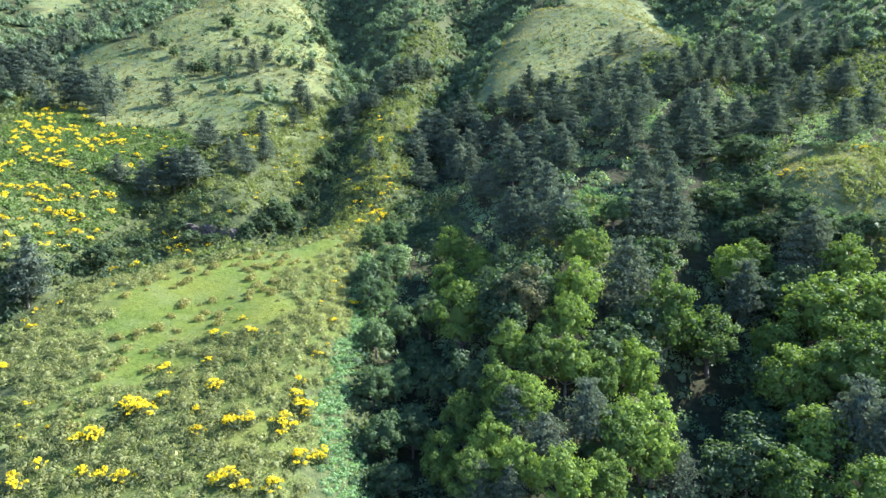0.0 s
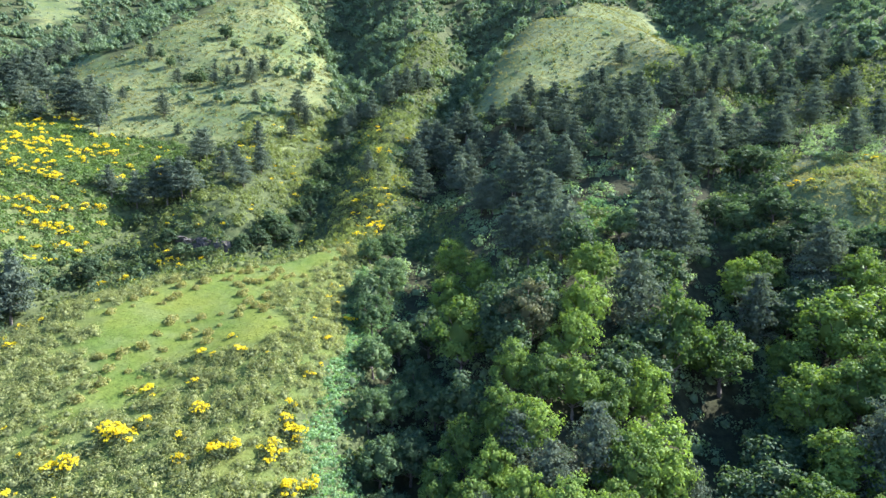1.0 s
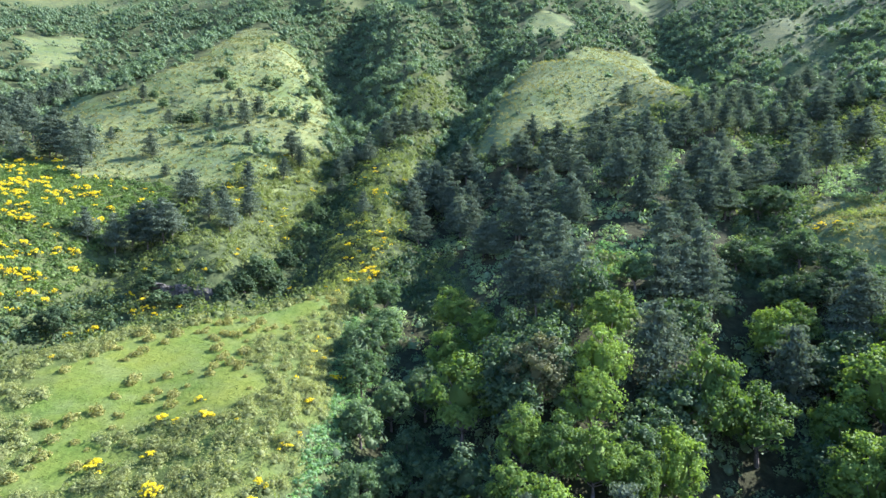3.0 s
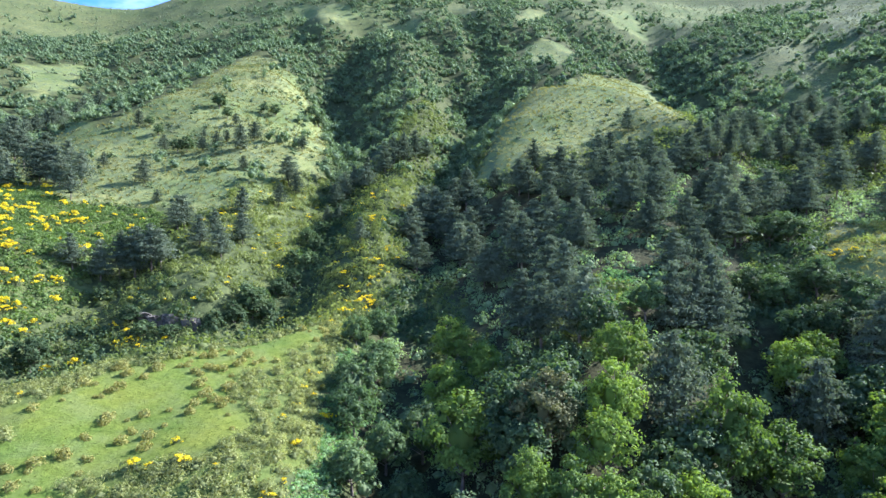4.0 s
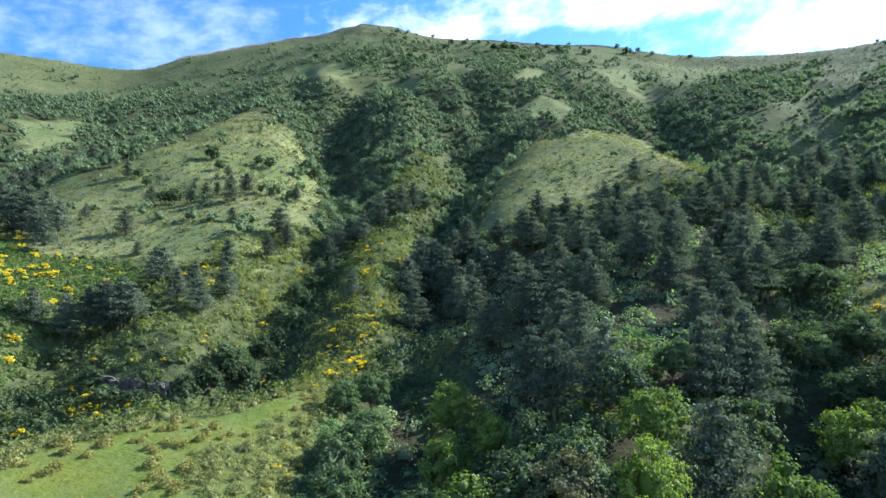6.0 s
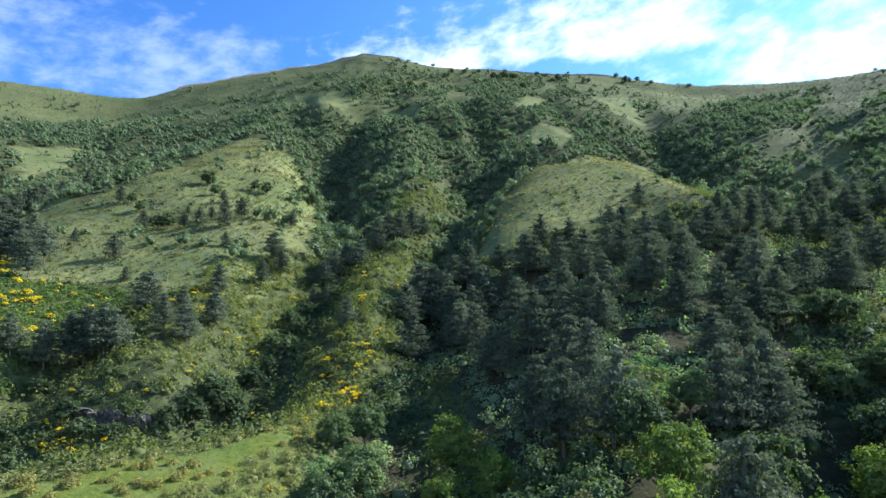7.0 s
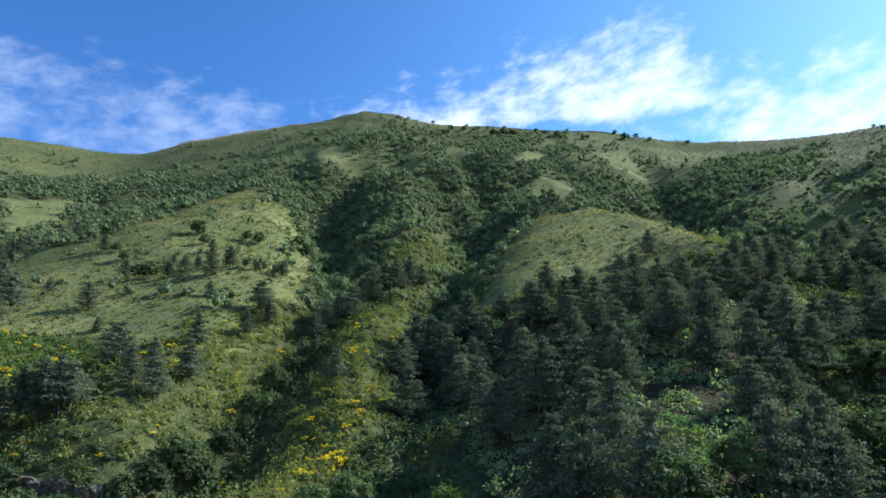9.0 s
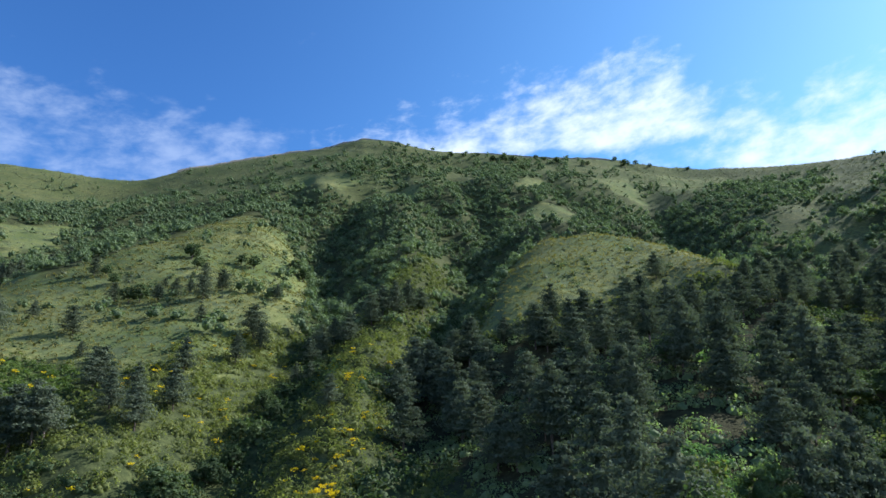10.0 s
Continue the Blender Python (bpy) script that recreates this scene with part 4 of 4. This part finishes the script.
# same trees as on the bank, in the leaf colour darkened for shade
plant(GULLY_TREES, [p for p in BROAD_GULLY if not -14 < p[0] < -5.8], 10, "grey-green leafy tree growing in the gully, darkened as if shaded", "tree", "leafy trees of the gully", 9, wide=(0.85, 1.1))
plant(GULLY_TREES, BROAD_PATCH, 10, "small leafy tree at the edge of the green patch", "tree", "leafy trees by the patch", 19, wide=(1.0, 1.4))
plant(BANK_TREES, BROAD_UPPER, 10, "round leafy tree between the pines", "tree", "leafy trees among the pines", 56, wide=(1.0, 1.25))
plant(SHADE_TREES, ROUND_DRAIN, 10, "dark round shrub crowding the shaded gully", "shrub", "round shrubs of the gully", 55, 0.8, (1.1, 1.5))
plant(SMALL_TREES, ROUND_RIDGE, 10, "dark round tree on bare turf below the ridge", "tree", "round trees below the ridge", 23, wide=(1.2, 1.7))
plant(SMALL_TREES, ROUND_HILL, 10, "small round tree casting shade on dry grass", "tree", "round trees on the grassy hill", 10, wide=(1.0, 1.3))
fill = scatter(11, (-20, 120, 100, 205), 10.6, lambda x, y: inside(x, y, PINE_WOOD) & ~any_inside(x, y, [FERN_GLADE, FERN_GLADE_UPPER], 1.0), 4.6, 7.5, 12.5)
upper = scatter(59, (30, 170, 120, 260), 7.2, lambda x, y: inside(x, y, PINE_UPPER) & ~any_inside(x, y, [KNOLL, EAST_PATCH]), 3.5, 7.5, 12.0)
plant(PINES, upper[::2][:45], 12, "dark pine at the top edge of the wood", "tree", "pines of the wood", 60, wide=(0.95, 1.2))
plant(PINES, fill[:170], 12, "dark green pine in the dense upper wood", "tree", "pines of the wood", 12, wide=(0.95, 1.2))
fill = scatter(13, (-20, 90, 45, 122), 5.2, lambda x, y: inside(x, y, LEAF_WOOD) & ~near_drain(x, y, 5.0), 4.2, 6.0, 9.5)
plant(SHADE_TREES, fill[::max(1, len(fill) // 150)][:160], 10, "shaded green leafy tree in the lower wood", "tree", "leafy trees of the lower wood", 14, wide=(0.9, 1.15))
BROOM_RIDGE += [(x + 2.6 * math.cos(4 * y), y + 2.6 * math.sin(4 * y)) for x, y in BROOM_RIDGE]
BROOM_WEST += [(x + 2.2 * math.cos(5 * x), y + 2.2 * math.sin(5 * x)) for x, y in BROOM_WEST] + [(x - 1.8 * math.sin(3 * x), y - 2.0 * math.cos(4 * y)) for x, y in BROOM_WEST[::2]]
for line, label in ((BROOM_WEST, "yellow broom bush in bloom on the green bank"), (BROOM_MEADOW, "yellow broom bush in bloom on the meadow"),
                    (BROOM_BANK, "large yellow broom bush above the bramble bank"), (BROOM_RIDGE, "yellow broom bush on the scrub ridge")):
    plant(BROOMS, [(x, y, (1.5 if line is BROOM_BANK else 1.05 if y < 118 and line is BROOM_MEADOW else 0.95 if line is BROOM_RIDGE else 1.4) + 0.4 * math.sin(7 * x + 3 * y)) for x, y in line], 1.5, label, "bush", "broom bushes", len(label), wide=(0.9, 1.4))
drifts = []
fill = scatter(17, (-110, -5, 55, 190), 3.4, lambda x, y: any_inside(x, y, [WEST_BANK, YELLOW_RIDGE]) & (waves(x, y, 14, 13) > np.where(x > -60, 0.35, -0.45)), 1.5, 0.9, 2.0)
plant(BROOMS, fill[::6][:50], 1.5, "small broom bush with a few yellow flowers", "bush", "broom bushes", 18, wide=(0.7, 1.2))
drifts.append(np.delete(fill, np.s_[::6], 0)[::2])
fill = scatter(48, (-75, 5, 110, 200), 4.2, lambda x, y: any_inside(x, y, [ROCK_SLOPE, YELLOW_RIDGE]) & (waves(x, y, 9, 17) > 0.05), 1.5, 0.5, 1.2)
plant(BROOMS, fill[::5][:28], 1.5, "scattered broom bush among yellowish scrub", "bush", "broom bushes", 49, wide=(0.8, 1.5))
drifts.append(np.delete(fill, np.s_[::5], 0))
fill = scatter(43, (-70, -10, 50, 125), 4.6, lambda x, y: inside(x, y, HEATH) & ~inside(x, y, OPEN_GRASS, 0.5) & (waves(x, y, 11, 15) > 0.1), 0, 0.5, 1.0)
plant(BROOMS, fill[::4][:28], 1.5, "low broom bush flowering among olive heath", "bush", "broom bushes", 45, wide=(0.7, 1.2))
drifts.append(np.delete(fill, np.s_[::4], 0)[::2])
fill = scatter(15, (-70, -10, 50, 125), 2.15, lambda x, y: inside(x, y, OPEN_GRASS, 1.0) & (waves(x, y, 8, 14) > -0.25), 0, 0.3, 0.85)
plant(TUFTS, fill, 0.6, "brownish grass tussock standing in short turf", "grass tuft", "tussocks on the meadow", 16)


# ---- undergrowth, heath and far woods ----
def clump(seed, n, wide, tall, low, high, aspect=0.7, jitter=0.6, floor=-0.2, heart=True):
    rng = np.random.default_rng(seed)
    p, d = dome(rng, n, wide, tall, floor)
    out = split_quads(blades(rng, p, d + (0, 0, 0.2), low, high, aspect, jitter))
    return joined([mass(rng, (0, 0, 0), wide * 0.45, tall * 0.45), out]) if heart else out


def strew(name, shapes, places, material, label, category, seed, sink=0.05, flat=(0.8, 1.2)):
    """Many clumps joined into one mesh of growth."""
    rng = np.random.default_rng(seed)
    z = height(places[:, 0], places[:, 1])
    pick, turn, tall = rng.integers(0, len(shapes), len(places)), rng.uniform(0, 6.3, len(places)), rng.uniform(*flat, len(places))
    vs, fs, at = [], [], 0
    for k, (v, f) in enumerate(shapes):
        i = np.nonzero(pick == k)[0]
        c, s, size = np.cos(turn[i])[:, None], np.sin(turn[i])[:, None], places[i, 2][:, None]
        x = (v[None, :, 0] * c - v[None, :, 1] * s) * size + places[i, 0][:, None]
        y = (v[None, :, 0] * s + v[None, :, 1] * c) * size + places[i, 1][:, None]
        w = v[None, :, 2] * size * tall[i][:, None] + (z[i] - sink)[:, None]
        vs.append(np.stack([x, y, w], -1).reshape(-1, 3))
        fs.append((f[None] + (np.arange(len(i)) * len(v))[:, None, None]).reshape(-1, f.shape[1]) + at)
        at += len(i) * len(v)
    return tagged(new(name, mesh_of(name, np.concatenate(vs), np.concatenate(fs), material)), label, category, kind="stuff")


def flower_heads(seed):
    """Loose flower clusters at the top of a low bush."""
    rng = np.random.default_rng(seed)
    bits = []
    for k in range(7):
        c = np.array([rng.uniform(-0.6, 0.6), rng.uniform(-0.6, 0.6), rng.uniform(0.6, 1.0)])
        p, d = dome(rng, 13, 0.2, 0.15, -0.3)
        bits.append(split_quads(blades(rng, p + c, d, 0.1, 0.2, 0.9, 0.5)))
    return joined(bits)


strew("broom_drift", [flower_heads(160 + k) for k in range(5)], np.concatenate(drifts), FLOWERS, "yellow broom blossom showing through the scrub", "flowers", 64)
heath_at = scatter(20, (-75, -8, 42, 130), 1.22, lambda x, y: inside(x, y, HEATH, 1.5) & ~inside(x, y, OPEN_GRASS, 2.5) & (waves(x, y, 5, 41) > np.where(x > -29, -2.0, -0.7)), 0, 0.6, 1.3)
strew("heath", [clump(30 + k, 125, 0.82, 0.95, 0.12, 0.28, 0.5, 0.45, -0.1) for k in range(5)], heath_at, HEATH_LEAVES, "dense olive-green heath scrub on the meadow slope", "scrub", 21)
meadow_at = scatter(52, (-75, -8, 50, 130), 0.62, lambda x, y: inside(x, y, OPEN_GRASS, 1.5), 0, 0.35, 1.0)
strew("meadow_grass", [clump(35 + k, 9, 0.5, 0.2, 0.08, 0.2, 0.3, 0.6, 0.0, False) for k in range(5)], meadow_at, MEADOW_BLADES, "fresh green meadow grass with yellowish patches", "grass", 53)
patch_at = scatter(62, (55, 110, 105, 165), 0.9, lambda x, y: inside(x, y, EAST_PATCH), 0, 0.5, 1.3)
strew("patch_grass", [clump(140 + k, 12, 0.55, 0.45, 0.2, 0.5, 0.4, 0.5, 0.0, False) for k in range(4)], patch_at, STRAW, "tufted yellow-green grass of the open patch", "grass", 63)
ridge_at = scatter(22, (-65, 110, 100, 225), 1.55, lambda x, y: any_inside(x, y, [YELLOW_RIDGE, ROCK_SLOPE]) | (inside(x, y, EAST_PATCH) & (waves(x, y, 4, 43) > 0.05)), 0.6, 0.45, 1.7)
strew("ridge_scrub", [clump(40 + k, 60, 0.95, 1.05, 0.16, 0.36, 0.6, 0.7, 0.0) for k in range(5)], ridge_at, BANK_LEAVES, "yellowish green scrub covering the narrow ridge", "scrub", 23)
bank_at = scatter(24, (-120, 110, 95, 190), 1.35, lambda x, y: inside(x, y, WEST_BANK), 0.8, 0.8, 1.6)
strew("bank_scrub", [clump(50 + k, 44, 1.05, 0.75, 0.2, 0.46, 0.7, 0.7, 0.0) for k in range(5)], bank_at, LUSH_LEAVES, "lush green scrub on the steep bank", "scrub", 25)
fern_at = scatter(26, (-20, 70, 50, 180), 0.7, lambda x, y: any_inside(x, y, [FERN_BANK, FERN_GLADE, FERN_GLADE_UPPER], 1.0), 0, 0.8, 1.3)
strew("bramble", [clump(60 + k, 40, 0.75, 0.5, 0.13, 0.27, 0.8, 0.5, 0.1) for k in range(4)], fern_at, FERN_LEAVES, "pale green bramble and bracken carpet", "bramble", 27)
def in_sight(x, y):
    return np.abs(x) < 0.75 * y + 25


CLUMPS = [clump(70 + k, 84, 1.5, 1.4, 0.2, 0.44, 0.75, 0.5, -0.1) for k in range(5)]
under_at = scatter(28, (-150, 150, 40, 250), 3.0, lambda x, y: any_inside(x, y, [PINE_WOOD, LEAF_WOOD]) & ~any_inside(x, y, [FERN_BANK, FERN_GLADE, FERN_GLADE_UPPER]) & ~(near_drain(x, y, 2.0) & (y < 118)) & in_sight(x, y), 0.8, 0.6, 1.5)
strew("undergrowth", CLUMPS, under_at, UNDER_LEAVES, "pale and dark green shrubs under the trees", "shrubs", 29)
thicket_at = scatter(41, (-100, -40, 90, 135), 2.4, lambda x, y: inside(x, y, WEST_THICKET), 0.5, 0.7, 1.8)
strew("bank_thicket", CLUMPS, thicket_at, SHADED_GULLY_LEAVES, "green bushes crowding the foot of the bank", "shrubs", 42)
gully_at = scatter(36, (-150, 130, 60, 250), 2.5, lambda x, y: (near_drain(x, y, 6.0) | (np.hypot((x - ROCK_AT[0]) / 2.2, y - ROCK_AT[1] - 3.0) < 3.4)) & ~any_inside(x, y, [OPEN_GRASS, HEATH, PINE_WOOD, LEAF_WOOD]) & in_sight(x, y), 0.8, 0.7, 1.9)
strew("gully_thicket", CLUMPS, gully_at, SHADED_GULLY_LEAVES, "dense green thicket filling the gullies", "shrubs", 37)
rest_at = scatter(38, (-170, 170, 60, 300), 2.05, lambda x, y: ((y < 225) | inside(x, y, GLADE_MID)) & ~any_inside(x, y, [OPEN_GRASS, HEATH, YELLOW_RIDGE, WEST_HILL, KNOLL, FERN_BANK, PINE_WOOD, LEAF_WOOD, EAST_PATCH, WEST_BANK, ROCK_SLOPE]) & ~near_drain(x, y, 4.5) & in_sight(x, y), 0.8, 0.6, 2.0)
strew("slope_scrub", [clump(75 + k, 28, 1.15, 1.05, 0.22, 0.48, 0.6, 0.7, 0.0) for k in range(5)], rest_at, BANK_LEAVES, "yellowish green scrub on the open slopes", "scrub", 39)
tuft_at = scatter(31, (-200, 110, 170, 400), 1.6, lambda x, y: any_inside(x, y, [WEST_HILL, KNOLL]) & (np.abs(x) < 0.75 * y), 0, 0.5, 1.25)
strew("hill_grass", [clump(80 + k, 9, 0.7, 0.6, 0.35, 0.7, 0.5, 0.5, 0.0, False) for k in range(5)], tuft_at, STRAW, "pale dry grass in tufts on the open hills", "grass", 33)


def far_wood(x, y):
    rng = np.random.default_rng(5)
    grass = any_inside(x, y, [WEST_HILL, KNOLL, YELLOW_RIDGE, ROCK_SLOPE, WEST_BANK, EAST_PATCH, *FAR_GRASS], 3.0)
    chance = np.where(grass, np.where(y > 400, 0.04, np.where((x > -64) & (x < -30), 0.14, 0.02)), 1.0) * (1 - 0.93 * summit(x, y) * ~inside(x, y, EAST_WOOD, 5))
    chance *= np.where((x > 185) & (y > 380) & ~inside(x, y, EAST_WOOD, 5), 0.06, 1)
    chance *= np.where(inside(x, y, GLADE_MID, 5), 0.25, 1) * np.where(inside(x, y, EAST_SLOPE, 6) & ~inside(x, y, EAST_WOOD, 5), 0.18 + 0.6 * np.clip(waves(x, y, 26, 12), 0, 1), 1) * np.clip(0.75 + 1.4 * waves(x, y, 30, 8) + np.clip((510 - y) / 110, 0, 1), 0.12, 1)
    chance *= np.clip((np.interp(x, RIDGE_X, RIDGE_Y) - y - 30) / 115, 0.04, 1)
    chance *= np.where((x < -150) & (y > 520 + 25 * waves(x, y, 60, 31)), 0.3, 1) * np.where((x > 150) & (y > 560), 0.4, 1)
    return (np.abs(x + 10) < 0.72 * y + 20) & (y > 208 - 25 * (x < -40) + 10 * (x > 110)) & (rng.random(len(x)) < chance)


def far_crown(seed, sprays, low, high, fineness):
    """A lumpy crown of joined leaf masses with loose sprays about it."""
    rng = np.random.default_rng(seed)
    bits = []
    for k in range(3):
        a, out = 2.1 * k + rng.uniform(0, 1), (1.3 if k else 0.0)
        c, r = np.array([out * math.cos(a), out * math.sin(a), 1.5 + rng.uniform(-0.6, 0.6) + (0.8 if k == 0 else 0)]), rng.uniform(0.95, 1.4)
        bits.append(mass(rng, c, r * 0.62, r * 0.64, fineness, 0.3))
        p, d = dome(rng, sprays, r * 1.12, r * 1.15, -0.3)
        bits.append(split_quads(blades(rng, p + c, d, low, high, 0.8, 0.5)))
    return joined(bits)


far_at = scatter(34, (-480, 420, 170, 730), 4.9, far_wood, 0, 0.6, 1.6)
strew("far_woods", [far_crown(90 + k, 14, 0.4, 0.85, 1) for k in range(7)], far_at[far_at[:, 1] > 315], HAZED_FAR_LEAVES, "green broadleaf woods covering the far mountainside, paled as by haze", "woods", 35, sink=0.2, flat=(0.75, 1.2))


strew("slope_woods", [far_crown(190 + k, 34, 0.28, 0.62, 1) for k in range(6)], far_at[far_at[:, 1] <= 315], HAZED_FAR_LEAVES, "leafy woods filling the valleys between the hills", "woods", 44, sink=0.2, flat=(0.75, 1.2))


def thin_scrub(x, y):
    rng = np.random.default_rng(8)
    patchy = np.clip(waves(x, y, 18, 21) + 0.35, 0, 1)
    chance = np.where(any_inside(x, y, [WEST_HILL, KNOLL]), 0.5 * patchy, np.where(inside(x, y, EAST_SLOPE, 6) | ((x > 185) & (y > 380)), 0.8, np.where(any_inside(x, y, FAR_GRASS, 3.0), np.where(x < -150, 0.5, 0.16), np.where((x < -150) & (y > 480), 0.25 + 0.5 * patchy, 0.3 * patchy * (y > 420) + 0.05))))
    return (np.abs(x + 10) < 0.72 * y + 20) & (y > 200) & (rng.random(len(x)) < chance)


thin_at = scatter(46, (-420, 420, 200, 700), 3.8, thin_scrub, 0, 0.5, 1.5)
strew("far_scrub", [clump(95 + k, 7, 1.2, 0.9, 0.3, 0.65, 0.7, 0.6, 0.0) for k in range(5)], thin_at, HAZED_FAR_SCRUB, "grey-green low scrub strewn over the far slopes, paled as by haze", "scrub", 47)


dark_at = scatter(57, (-200, 110, 170, 400), 4.2, lambda x, y: any_inside(x, y, [WEST_HILL, KNOLL], 3.0) & (np.abs(x) < 0.75 * y) & (waves(x, y, 16, 22) > -0.05), 1.5, 0.35, 1.25)
strew("hill_shrubs", [clump(98 + k, 22, 1.2, 1.1, 0.25, 0.55, 0.7, 0.6, 0.0) for k in range(4)], dark_at, SHADED_GULLY_LEAVES, "dark green low shrubs dotted over the dry hills", "shrubs", 58)


# ---- rock outcrop and summit track ----
def make_outcrop():
    """A low band of limestone showing through the scrub."""
    rng = np.random.default_rng(60)
    rock = new("rock_outcrop")
    at = ROCK_AT
    for k in range(8):
        bm = bmesh.new()
        bmesh.ops.create_cube(bm, size=1.6)
        bmesh.ops.subdivide_edges(bm, edges=bm.edges[:], cuts=3, use_grid_fill=True)
        sx, sy, sz = rng.uniform(0.8, 1.5), rng.uniform(0.7, 1.1), rng.uniform(0.8, 1.4)
        for v in bm.verts:
            c = v.co + Vector((k * 3.7, 0, 0))
            v.co += noise.noise_vector(c * 0.9) * 0.6 + noise.noise_vector(c * 2.4) * 0.28
            v.co = Vector((v.co.x * sx, v.co.y * sy, v.co.z * sz))
        me = bpy.data.meshes.new("stone")
        bm.to_mesh(me)
        bm.free()
        me.materials.append(STONE)
        stone = new("stone", me)
        px, py = at[0] + (k - 3.5) * 1.25 + rng.uniform(-0.5, 0.5), at[1] + rng.uniform(-0.9, 0.9)
        stone.parent = rock
        stone.location = (px, py, height(px, py)[0] - 0.45)
        stone.rotation_euler = (0, 0, rng.uniform(0, 6))
    return tagged(rock, "grey limestone outcrop half hidden by scrub", "rock", kind="thing")


make_outcrop()


def make_track():
    """A dirt track cut along the ridge."""
    line = [(x, y - 14 - 6 * math.sin(x / 60)) for x, y in zip(RIDGE_X[5:15], RIDGE_Y[5:15])]
    pts = []
    for (x0, y0), (x1, y1) in zip(line, line[1:]):
        pts += [(x0 + (x1 - x0) * k / 12, y0 + (y1 - y0) * k / 12) for k in range(12)]
    x, y = np.array(pts).T
    low, top = height(x, y - 1.6), height(x, y + 1.6)
    level = np.maximum(low, top) + 0.15
    v = np.concatenate([np.stack([x, y - 1.9, low - 0.6], 1), np.stack([x, y - 1.6, level], 1), np.stack([x, y + 1.6, level], 1), np.stack([x, y + 1.9, top - 0.6], 1)])
    n = len(x)
    f = [(a * n + k, a * n + k + 1, (a + 1) * n + k + 1, (a + 1) * n + k) for a in range(3) for k in range(n - 1)]
    tagged(new("track", mesh_of("track", v, f, EARTH)), "pale dirt track along the bare ridge", "track", kind="structure")


EARTH = rough_material("pale_earth", (0.2, 0.18, 0.14), (0.36, 0.32, 0.25), 0.4)
make_track()
